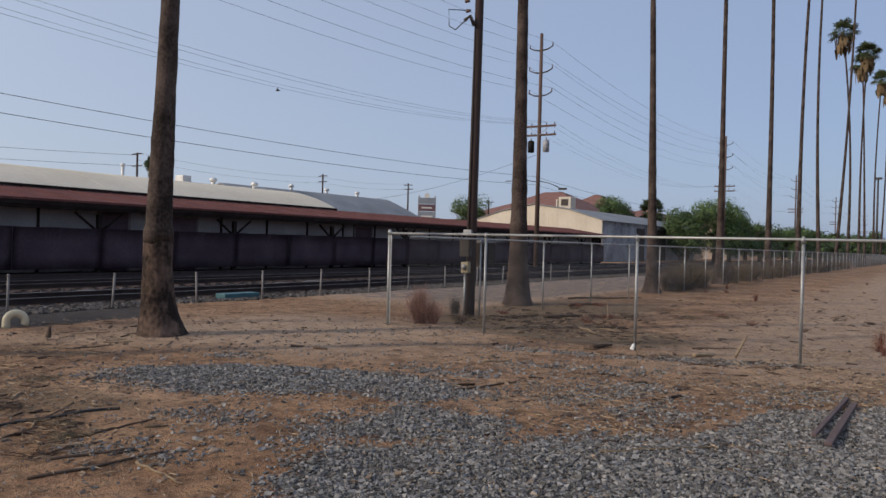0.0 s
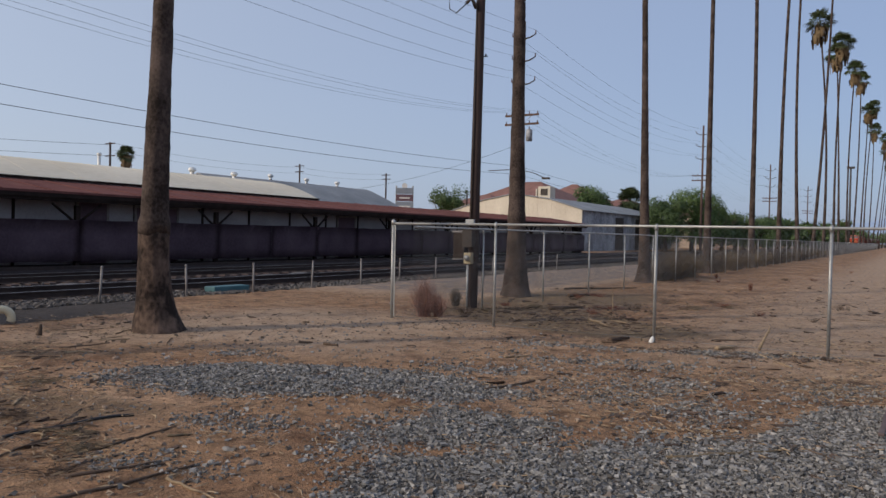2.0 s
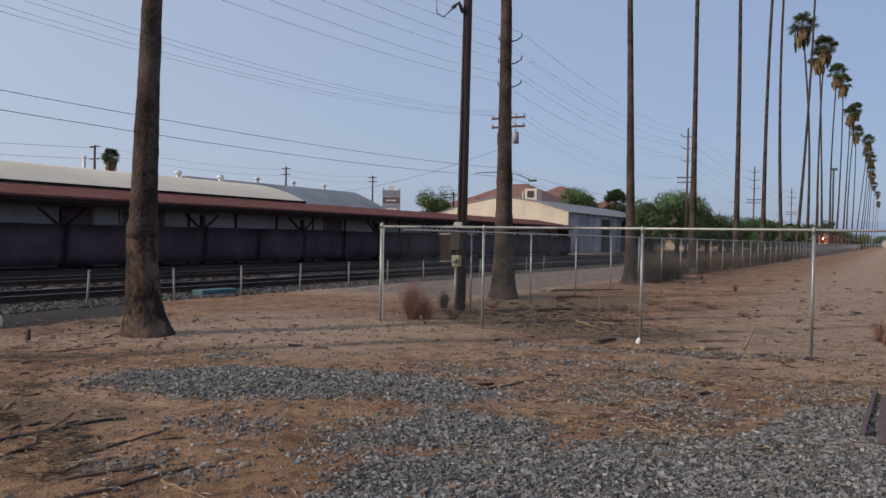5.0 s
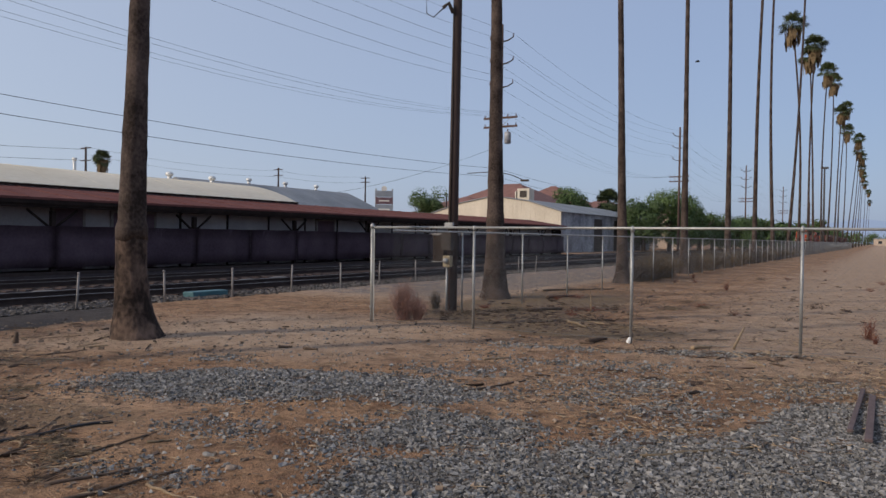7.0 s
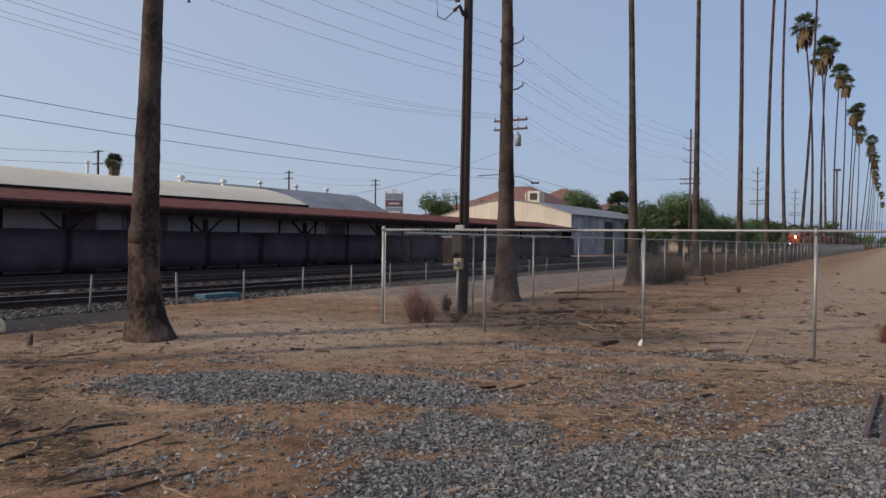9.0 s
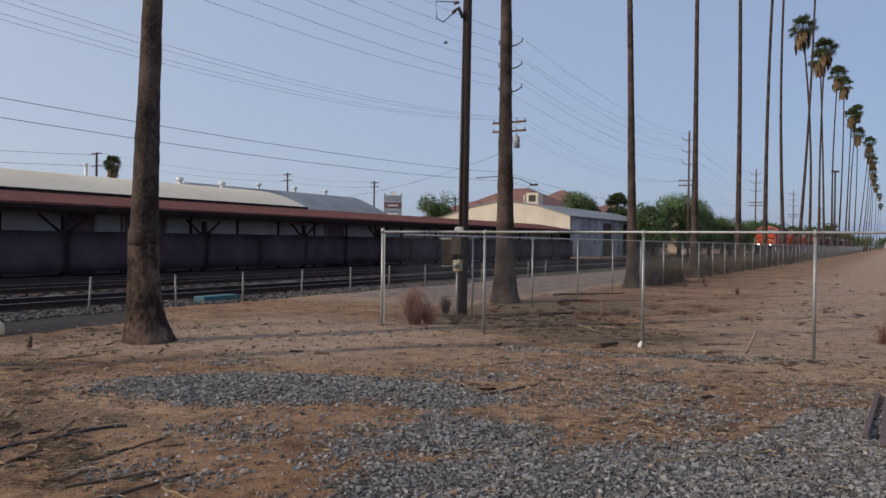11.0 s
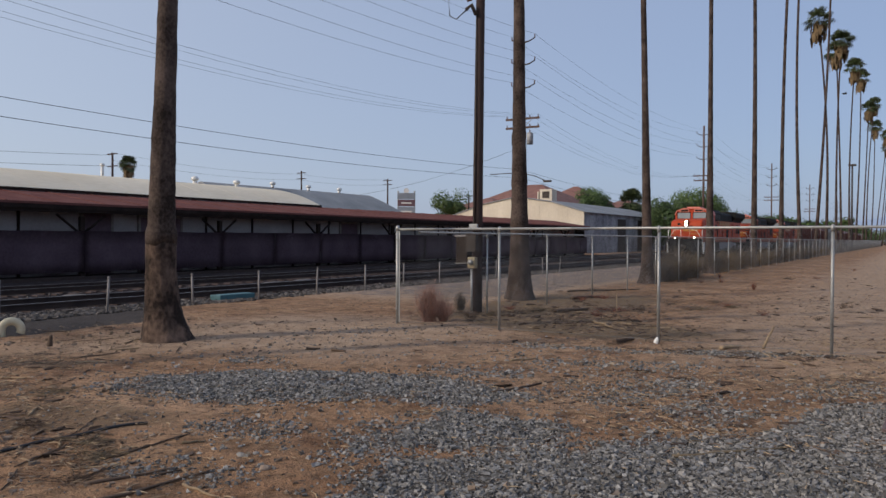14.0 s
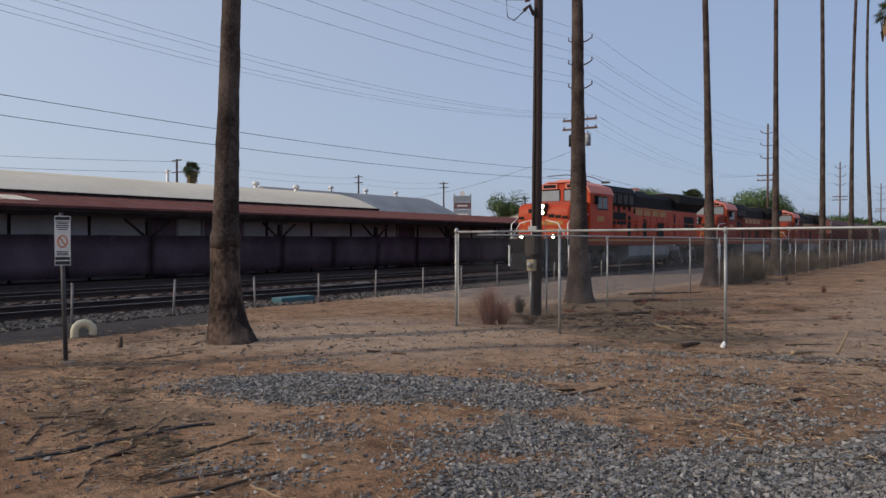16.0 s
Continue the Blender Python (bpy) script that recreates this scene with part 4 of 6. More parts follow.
# street lamp standing among the farther palms
lamp = thing("street_lamp", "dark lamp post with flat head among the palms", "street lamp", (-8.9, 150, 0))
tube_part("shaft", lamp, M["signpost"], [(0, 0, -0.1), (0, 0, 14.6)], [0.2, 0.14], 8)
box_part("head", lamp, M["signpost"], -0.62, 0.62, -0.3, 0.3, 14.5, 14.85, bevel=0.05)


# ---- freight sheds ----
def canopy_shed():
    shed = thing("freight_shed", "long open freight shed with maroon canopy and dark screens", "shed")
    y0, y1 = -25.0, 74.6
    bm = bmesh.new()
    prism(bm, [(-28.0, 2.95), (-32.2, 3.58), (-32.2, 3.5), (-28.0, 2.86)], "y", y0, y1)
    roof = part("canopy_roof", bm, M["brownroof"], shed, "faded maroon sheet canopy roof")
    for i in range(47):
        y = y0 + 2.0 * i + 0.4
        bm = bmesh.new()
        prism(bm, [(-28.02, 2.98), (-32.2, 3.61), (-32.2, 3.575), (-28.02, 2.945)], "y", y, y + 0.05)
        part("roof_seam", bm, M["brownroof"], roof)
    # fascia and beam carry the canopy's shade in their dark colour
    box_part("fascia", shed, M["darkwood"], -28.09, -28.03, y0, y1, 2.7, 2.87, "fascia board under the canopy edge, shade in its dark colour")
    # added dark strip in place of the shadow gap below the eave
    box_part("eave_shade", shed, M["darkwood"], -32.36, -32.14, y0, 37.7, 3.6, 3.72, "dark strip standing in for shade under the vault's eave")
    bm = bmesh.new()
    prism(bm, [(-29.3, 3.15), (-31.0, 3.405), (-31.0, 3.42), (-29.3, 3.165)], "y", 9.0, 14.6)
    part("roof_patch", bm, M["vault"], roof, "pale newer sheets patching the canopy")
    box_part("beam", shed, M["darkwood"], -28.5, -28.12, y0, y1, 2.58, 2.8, "timber beam, darkened for the shade under the canopy")
    y = y0 + 0.5
    i = 0
    while y < y1:
        post = box_part("post", shed, M["darkwood"], -28.58, -28.4, y - 0.09, y + 0.09, -0.2, 2.44)
        for s in (-1, 1):
            tube_part("brace", post, M["darkwood"], [(-28.5, y + s * 0.05, 1.75), (-28.5, y + s * 1.05, 2.5)], 0.055, 5)
        y += 7.2
        i += 1
    box_part("back_wall", shed, M["palewall"], -29.9, -29.7, y0, y1, -0.3, 3.02, "pale grey sheet back wall")
    box_part("end_wall", shed, M["darkwood"], -32.1, -28.62, y1 - 0.11, y1 - 0.03, -0.3, 2.84, "dark boarded end wall")
    for k in range(30):
        yy = y0 + 1.5 + 3.1 * k
        box_part("stud", shed, M["darkwood"], -29.7, -29.63, yy - 0.05, yy + 0.05, -0.3, 3.0)
    # screens hang between the posts, each a little different
    rng = random.Random(2)
    y = y0 + 0.5
    while y < y1 - 3:
        for k in range(2):
            a, b = y + 3.6 * k + 0.005, min(y + 3.6 * k + 3.595, y1 - 0.12)
            bm = bmesh.new()
            top, cols = 1.86 + rng.uniform(-0.015, 0.02), 12
            rows = []
            for z in (0.22, 0.7, 1.3, top):
                rows.append([bm.verts.new((-28.32 + 0.012 * math.sin(c * 1.9 + z * 2 + a), a + (b - a) * c / cols, z + (0.008 * math.sin(c + a) if z == top else 0))) for c in range(cols + 1)])
            for r0, r1 in zip(rows, rows[1:]):
                for c in range(cols):
                    bm.faces.new((r0[c], r0[c + 1], r1[c + 1], r1[c]))
            bmesh.ops.solidify(bm, geom=bm.faces[:], thickness=0.012)
            part("screen", bm, M["screen"], shed, "dark shade cloth screen", smooth=True)
        y += 7.2
    box_part("platform", shed, M["darkwood"], -33, -27.2, y0, y1, -0.4, 0.05, "dark loading platform")
    box_part("platform_edge", shed, M["steel"], -27.2, -27.1, y0, y1, -0.15, 0.1, "rusty platform edge")
    for yy, w, h in ((19.5, 1.3, 2.6), (22.3, 2.2, 2.5), (36.5, 1.6, 2.5)):
        door = box_part("door", shed, M["screen"], -29.69, -29.6, yy, yy + w, -0.2, h, "dark closed shed door")
        for a, b in ((yy - 0.12, yy), (yy + w, yy + w + 0.12)):
            box_part("jamb", door, M["postgrey"], -29.69, -29.58, a, b, -0.2, h + 0.1)
        box_part("lintel", door, M["postgrey"], -29.69, -29.58, yy, yy + w, h, h + 0.1)
    for k in range(4):
        box_part("siding_lap", shed, M["palewall"], -29.7, -29.682, y0, y1 - 0.2, 1.86 + 0.2 * k, 2.04 + 0.2 * k)
    return shed


def vault_roof(name, label, mat, x0, x1, z_eave, rise, y0, y1, vents, cap, bend=2.0):
    b = thing(name, label, "warehouse")
    k = 18
    arc = [(x0 + (x1 - x0) * i / k, z_eave + rise * (1 - abs(2 * i / k - 1) ** bend)) for i in range(k + 1)]
    bm = bmesh.new()
    prism(bm, arc + [(x, z - 0.12) for x, z in arc[::-1]], "y", y0, y1)
    roof = part("roof", bm, M[mat], b)
    y = y0 + 1.0
    while y < y1:
        bm = bmesh.new()
        prism(bm, [(x, z + 0.008) for x, z in arc] + [(x, z - 0.02) for x, z in arc[::-1]], "y", y, y + 0.04)
        part("roof_seam", bm, M[mat], roof)
        y += 2.4
    for yy in (y0 + 0.15, y1 - 0.35):
        bm = bmesh.new()
        prism(bm, [(x0 + 0.1, -0.3)] + [(x, z - 0.1) for x, z in arc[1:-1]] + [(x1 + (0.1 if x1 < x0 else -0.1), -0.3)], "y", yy, yy + 0.2)
        part("end_wall", bm, M[cap], b)
    for x in (x0, x1):
        box_part("wall", b, M["palewall"], x - 0.1, x + 0.1, y0 + 0.4, y1 - 0.4, -0.3, z_eave - 0.02)
    xm = (x0 + x1) / 2
    for yy, kind in vents:
        if kind == "vent":
            v = tube_part("roof_vent", b, M["whitemetal"], [(xm, yy, z_eave + rise - 0.1), (xm, yy, z_eave + rise + 0.22)], 0.13, 10, "white turbine roof vent")
            bm = bmesh.new()
            tube(bm, [(xm, yy, z_eave + rise + z) for z in (0.2, 0.28, 0.4, 0.47)], [0.16, 0.24, 0.22, 0.08], 10)
            part("vent_cap", bm, M["whitemetal"], v, smooth=True)
        elif kind == "pipe":
            v = tube_part("flue_pipe", b, M["whitemetal"], [(xm + 0.6, yy, z_eave + rise - 0.5), (xm + 0.6, yy, z_eave + rise + 0.55)], 0.085, 10, "white flue pipe")
            tube_part("flue_cap", v, M["whitemetal"], [(xm + 0.6, yy, z_eave + rise + 0.5), (xm + 0.6, yy, z_eave + rise + 0.64)], 0.12, 10)
        else:
            bm = bmesh.new()
            quad_box(bm, xm + 0.6, xm + 1.3, yy, yy + 0.6, z_eave + rise - 0.3, z_eave + rise + 0.3)
            part("cooler_box", bm, M["whitemetal"], b, "white rooftop cooler box", bevel=0.03)
    return b


canopy_shed()
vault_roof("warehouse", "long warehouse with pale barrel-vaulted sheet roof", "vault", -32.3, -42.6, 3.70, 1.2, -25.0, 37.8,
           [(25.4, "pipe"), (28.8, "box"), (32.1, "vent"), (35.5, "vent"), (-5, "vent"), (10, "vent")], "palewall")
vault_roof("warehouse", "farther warehouse with grey low-pitched sheet roof", "greyroof", -38.6, -49.4, 3.3, 2.4, 38.2, 58.4,
           [(45.6, "vent"), (49.9, "vent"), (54.0, "vent")], "greyside", 1.12)


def cream_hall():
    hall = thing("metal_hall", "cream ribbed metal hall with low grey roof", "metal building")
    x0, x1, y0, y1 = -32.7, -51.5, 85.0, 124.8
    shape = [(x0, 4.85), (-36.9, 6.1), (-41.5, 6.75), (-46.0, 5.95), (x1, 4.3)]
    bm = bmesh.new()
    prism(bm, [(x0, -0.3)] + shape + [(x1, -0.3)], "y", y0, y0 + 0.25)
    gable = part("gable_wall", bm, M["cream"], hall, "cream ribbed gable wall, sunlit tone in its colour")
    for i in range(31):
        x = x0 - 0.3 - 0.6 * i
        z = np.interp(-x, [-p[0] for p in shape], [p[1] for p in shape])
        box_part("rib", gable, M["cream"], x - 0.05, x + 0.05, y0 - 0.018, y0, -0.3, float(z) - 0.05)
    # same siding as the gable, coloured grey for its shaded side
    wall = box_part("side_wall", hall, M["greyside"], x0 - 0.2, x0, y0 + 0.25, y1, -0.3, 4.8, "ribbed side wall, shade put into its grey")
    for i in range(64):
        y = y0 + 0.6 + 0.61 * i
        box_part("rib", wall, M["greyside"], x0, x0 + 0.02, y - 0.05, y + 0.05, -0.3, 4.75)
    for y, w in ((97.0, 3.2), (105.5, 4.0), (116.0, 3.0)):
        box_part("side_door", hall, M["greybox"], x0 + 0.02, x0 + 0.05, y, y + w, -0.3, 4.3, "dull dark sliding door")
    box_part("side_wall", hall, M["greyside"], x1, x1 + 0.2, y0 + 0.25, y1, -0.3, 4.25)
    bm = bmesh.new()
    top = [(x0 + 0.35, 4.85)] + [(x, z + 0.12) for x, z in shape[1:-1]] + [(x1 - 0.3, 4.35)]
    prism(bm, top + [(x, z - 0.1) for x, z in top[::-1]], "y", y0 - 0.15, y1 + 0.2)
    part("roof", bm, M["greyroof"], hall, "light grey sheet roof")
    bm = bmesh.new()
    quad_box(bm, -37.6, -36.8, y0 - 0.45, y0, 3.2, 3.8)
    part("wall_unit", bm, M["greybox"], hall, "small dark wall-mounted cooler", bevel=0.03)
    bm = bmesh.new()
    quad_box(bm, -40.6, -38.9, 90, 91.6, 6.3, 8.0)
    quad_box(bm, -40.9, -40.7, 89.9, 91.7, 6.3, 7.7)
    part("roof_cooler", bm, M["cream"], hall, "cream rooftop cooler housing", bevel=0.06)
    box_part("cooler_grille", hall, M["greybox"], -40.2, -39.3, 89.9, 90.0, 6.9, 7.7)


cream_hall()


def tiled_house(x, y, w, d, z_eave, z_top, turn):
    h = thing("apartment_building", "distant tan building with red tiled hip roof", "building", (x, y, 0), turn, group="tiled buildings")
    bm = bmesh.new()
    quad_box(bm, -w / 2, w / 2, -d / 2, d / 2, -0.3, z_eave)
    wall = part("wall", bm, M["stucco"], h)
    bm = bmesh.new()
    e, r = 0.7, max(0.5, w / 2 - d / 2)
    low = [bm.verts.new((sx * (w / 2 + e), sy * (d / 2 + e), z_eave - 0.1)) for sx, sy in ((-1, -1), (1, -1), (1, 1), (-1, 1))]
    ridge = [bm.verts.new((-r, 0, z_top)), bm.verts.new((r, 0, z_top))]
    bm.faces.new((low[0], low[1], ridge[1], ridge[0])), bm.faces.new((low[2], low[3], ridge[0], ridge[1]))
    bm.faces.new((low[1], low[2], ridge[1])), bm.faces.new((low[3], low[0], ridge[0])), bm.faces.new(low[::-1])
    part("roof", bm, M["tileroof"], h, "red clay tile roof")
    for k in range(int(w / 4)):
        for z in (1.2, z_eave - 2.2):
            win = box_part("window", wall, M["window"], -w / 2 + 1.5 + 4 * k, -w / 2 + 3.0 + 4 * k, -d / 2 - 0.03, -d / 2, z, z + 1.4)
            box_part("sill", win, M["stucco"], -w / 2 + 1.4 + 4 * k, -w / 2 + 3.1 + 4 * k, -d / 2 - 0.12, -d / 2 - 0.03, z - 0.12, z)


tiled_house(-60.5, 131, 17, 13, 8.2, 11.8, -5)
tiled_house(-66.5, 125, 9, 9, 7.4, 9.2, -5)
tiled_house(-57.3, 144.5, 12, 11, 8.6, 12.2, -5)
tiled_house(-49.0, 150, 10, 10, 7.6, 9.6, -5)
tiled_house(-40.0, 158, 12, 11, 6.4, 8.6, 0)


def billboard():
    b = thing("roadside_sign", "tall distant roadside sign with pale blue-grey and dark red panels", "sign", (-84.6, 124.6, 0), 34)
    for s in (-1.6, 1.6):
        tube_part("leg", b, M["galv"], [(s, 0, -0.2), (s, 0, 11.0)], 0.16, 8)
    box_part("panel", b, M["signgreen"], -1.75, 1.75, -0.25, 0.25, 6.3, 7.9, "pale blue-grey sign panel")
    box_part("panel", b, M["signred"], -1.7, 1.7, -0.28, 0.28, 8.0, 9.3, "dark red sign panel")
    box_part("panel", b, M["signgreen"], -1.75, 1.75, -0.25, 0.25, 9.4, 10.6, "blue-grey sign panel")
    box_part("print_bar", b, M["signwhite"], -1.0, 1.0, -0.32, -0.28, 8.5, 8.75)
    box_part("print_bar", b, M["signwhite"], -1.1, 1.1, -0.29, -0.25, 6.8, 7.1)
    bm = bmesh.new()
    tube(bm, [(0, -0.2, 11.0), (0, 0.2, 11.0)], 0.55, 12)
    part("emblem", bm, M["signwhite"], b, "round pale emblem on top")


billboard()


def far_hall():
    """A low pale building where the track side ends."""
    h = thing("far_building", "distant low pale building with flat roof", "building", (16, 640, 0))
    wall = box_part("wall", h, M["stucco"], -21, 21, -6, 6, -0.3, 4.6)
    box_part("roof", h, M["greyroof"], -21.4, 21.4, -6.4, 6.4, 4.6, 5.1, "flat grey roof")
    for k in range(7):
        box_part("window", wall, M["window"], -18 + 5.4 * k, -15.6 + 5.4 * k, -6.05, -6, 1.2, 3.2)


far_hall()


def hills():
    """Low hills at the end of the view; a glowing colour stands in for haze."""
    verts, faces, k = [], [], 90
    for i in range(k + 1):
        x = -1500 + 3600 * i / k
        h = 62 + 40 * noise.noise((x * 0.0022, 3.0, 0)) + 14 * noise.noise((x * 0.009, 8.0, 0))
        verts += [(x, 2300, -4), (x, 2420, h), (x, 2560, -4)]
    for i in range(k):
        a = 3 * i
        faces += [(a, a + 3, a + 4, a + 1), (a + 1, a + 4, a + 5, a + 2)]
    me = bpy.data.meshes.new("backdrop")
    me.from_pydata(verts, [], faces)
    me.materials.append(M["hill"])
    tagged(new("backdrop", me), "low hills, haze put into their glowing pale blue", "hills", kind="structure")


hills()

# ---- trees and brush ----
def tree(x, y, h, r, seed, leaves=2200, size=0.34, z0=0.0, label="broad green tree behind the tracks"):
    rng = random.Random(seed)
    t = thing("tree", label, "tree", (x, y, 0), group="trees behind the tracks")
    bm = bmesh.new()
    tube(bm, [(0, 0, -0.2), (0.1, 0, h * 0.25), (0.15, 0.1, h * 0.5)], [0.35, 0.26, 0.18], 8)
    for i in range(6):
        a = i * 1.05 + rng.random()
        tube(bm, [(0.12, 0.05, h * (0.25 + 0.03 * i)), (math.cos(a) * r * 0.35, math.sin(a) * r * 0.35, h * 0.5), (math.cos(a) * r * 0.65, math.sin(a) * r * 0.65, h * 0.7)], [0.13, 0.08, 0.03], 5)
    part("trunk", bm, M["twig"], t, smooth=True)
    blobs = []
    for i in range(24):
        a, q, zz = rng.uniform(0, 6.283), r * math.sqrt(rng.random()) * 0.72, rng.uniform(0.22, 0.82)
        k = 1 - 0.55 * abs(zz - 0.42)
        blobs.append((Vector((math.cos(a) * q * k, math.sin(a) * q * k, h * zz)), r * rng.uniform(0.26, 0.46)))
    verts, faces = [], []
    for i in range(leaves):
        c, br = rng.choice(blobs)
        d = Vector((rng.gauss(0, 1), rng.gauss(0, 1), rng.gauss(0, 0.8))).normalized()
        p = c + d * br * (0.6 + 0.45 * rng.random())
        if p.z < 0.3 + z0:
            p.z = 0.3 + z0 + 0.5 * rng.random()
        s = size * rng.uniform(0.6, 1.3)
        u = d.cross(Vector((rng.gauss(0, 1), rng.gauss(0, 1), rng.gauss(0, 1)))).normalized()
        v = (d.cross(u) + d * rng.uniform(-0.6, 0.6)).normalized()
        n = len(verts)
        verts += [p - u * s * 0.5, p + v * s * 0.32, p + u * s * 0.5, p - v * s * 0.32]
        faces.append((n, n + 1, n + 2, n + 3))
    me = bpy.data.meshes.new("crown")
    me.from_pydata(verts, [], faces)
    me.materials.append(M["leaf"])
    ob = new("crown", me)
    ob.parent = t
    return t


for i, (x, y, h, r) in enumerate([
        (-29.2, 108, 7.6, 4.0), (-27.0, 114, 9.2, 4.6), (-26.5, 121, 8.6, 4.4), (-25.8, 129, 7.4, 4.2), (-25.2, 137, 6.6, 4.0), (-25.5, 146, 7.2, 4.4), (-24.6, 156, 6.8, 4.2),
        (-24.4, 167, 6.6, 4.2), (-24.0, 179, 7.4, 4.6), (-23.6, 192, 6.4, 4.4), (-23.2, 207, 6.8, 4.8), (-22.8, 224, 7.0, 5.0), (-22.6, 243, 7.0, 5.0), (-22.4, 264, 7.4, 5.2), (-21.8, 292, 8.5, 5.0),
        (-21.0, 330, 11.5, 4.0), (-21.5, 338, 9.5, 5.0), (-20.6, 390, 8.0, 6.0), (-20.0, 450, 9.0, 7.0), (-16, 560, 9, 8), (-8, 700, 9, 9), (4, 760, 8, 9)]):
    tree(x, y, h, r, 50 + i, 10000 if y < 170 else 2600, 0.27 if y < 170 else 0.7)
for i, (x, y, h, r) in enumerate([(-66.8, 111.5, 10.6, 4.2), (-70.0, 128.0, 7.5, 3.0), (-42.2, 114.4, 10.6, 3.4), (-75.0, 122, 6.8, 3.0)]):
    tree(x, y, h, r, 90 + i, 8000, 0.3, h * 0.4, "tree with rounded green crown behind the sheds")


def short_palm(x, y, h, r, seed):
    p = palm(x, y, h, (0.25, 0.1, 2.0), (0.1, 0), 0.0, r, seed, 0.1, False, dense=90)
    tagged(p, "distant fan palm with bushy crown behind roofs", group="distant palms")


short_palm(-97.3, 71.3, 12.2, 1.4, 77)
short_palm(-37.6, 118.0, 7.4, 2.3, 78)
short_palm(-34.6, 126.0, 6.0, 1.9, 79)


def brush(x, y, h, r, mat, label, seed, twigs=260):
    """A dry bush: many thin bent twigs from one foot."""
    rng = random.Random(seed)
    bm = bmesh.new()
    for i in range(twigs):
        a, el = rng.uniform(0, 6.283), rng.uniform(0.45, 1.5)
        d = Vector((math.cos(a) * math.cos(el) * r, math.sin(a) * math.cos(el) * r, math.sin(el) * h)) * rng.uniform(0.5, 1.05)
        s = Vector((rng.gauss(0, 0.12) * r, rng.gauss(0, 0.12) * r, 0))
        mid = s + d * 0.5 + Vector((rng.gauss(0, 0.1) * r, rng.gauss(0, 0.1) * r, 0.08 * h))
        w = rng.uniform(0.0014, 0.0038) * (1 + 0.4 * r)
        side = d.cross(Vector((rng.gauss(0, 1), rng.gauss(0, 1), rng.gauss(0, 1)))).normalized() * w
        v = [bm.verts.new(q) for q in (s - side, s + side, mid + side, mid - side, s + d)]
        bm.faces.new(v[:4]), bm.faces.new((v[3], v[2], v[4]))
        for k in range(3):
            b = mid.lerp(s + d, rng.random())
            e = b + Vector((rng.gauss(0, 0.2) * r, rng.gauss(0, 0.2) * r, rng.uniform(-0.05, 0.22) * h))
            bm.faces.new([bm.verts.new(q) for q in (b - side * 0.8, b + side * 0.8, e)])
    for v in bm.verts:
        v.co.z = max(v.co.z, -0.01)
    return mesh_thing("dry_bush", bm, mat, label, "bush", (x, y, ground_z(x, y)), group="dry bushes")


brush(-7.85, 12.25, 0.78, 0.42, M["redbrush"], "reddish-brown dry tumbleweed against the fence", 1, 560)
brush(-7.62, 12.4, 0.5, 0.32, M["redbrush"], "reddish-brown dry tumbleweed against the fence", 7, 260)
brush(-8.75, 15.0, 0.42, 0.24, M["darkbrush"], "dark grey dry bush beside the pole", 2, 300)
for i, (y, h, r) in enumerate([(29.6, 1.1, 0.9), (31.4, 1.4, 1.2), (33.4, 1.3, 1.2), (38.5, 1.3, 1.1), (40.5, 1.25, 1.1), (48.5, 1.3, 1.2), (59.0, 1.3, 1.3), (62.5, 1.3, 1.2), (71.0, 1.3, 1.3), (75.0, 1.2, 1.2), (84.0, 1.3, 1.4), (30.5, 0.9, 0.8), (32.2, 1.25, 1.0), (34.5, 1.1, 1.0), (43.5, 1.35, 1.1), (45.5, 1.2, 0.9), (53.0, 1.3, 1.2), (55.0, 1.2, 1.0), (66.0, 1.2, 1.2), (79.0, 1.2, 1.2), (92.0, 1.2, 1.3)]):
    brush(-8.2, y, h, r, M["brush" if i % 3 else "darkbrush"], "tall dry brown weeds along the fence", 10 + i, 520)


# ---- things on the dirt ----
def u_pipe():
    bm = bmesh.new()
    bend = [(0.142 * math.cos(a), 0, 0.12 + 0.142 * math.sin(a)) for a in [math.pi * (1 - 1.14 * i / 16) for i in range(17)]]
    tube(bm, [(-0.142, 0, -0.1), (-0.142, 0, 0.05)] + bend, 0.066, 14, level=Vector((0, 1, 0)))
    return mesh_thing("bent_pipe", bm, M["cream_pipe"], "cream plastic vent pipe bent down to the dirt", "pipe", (-12.5, 6.92, -0.03), 61, smooth=True)


u_pipe()


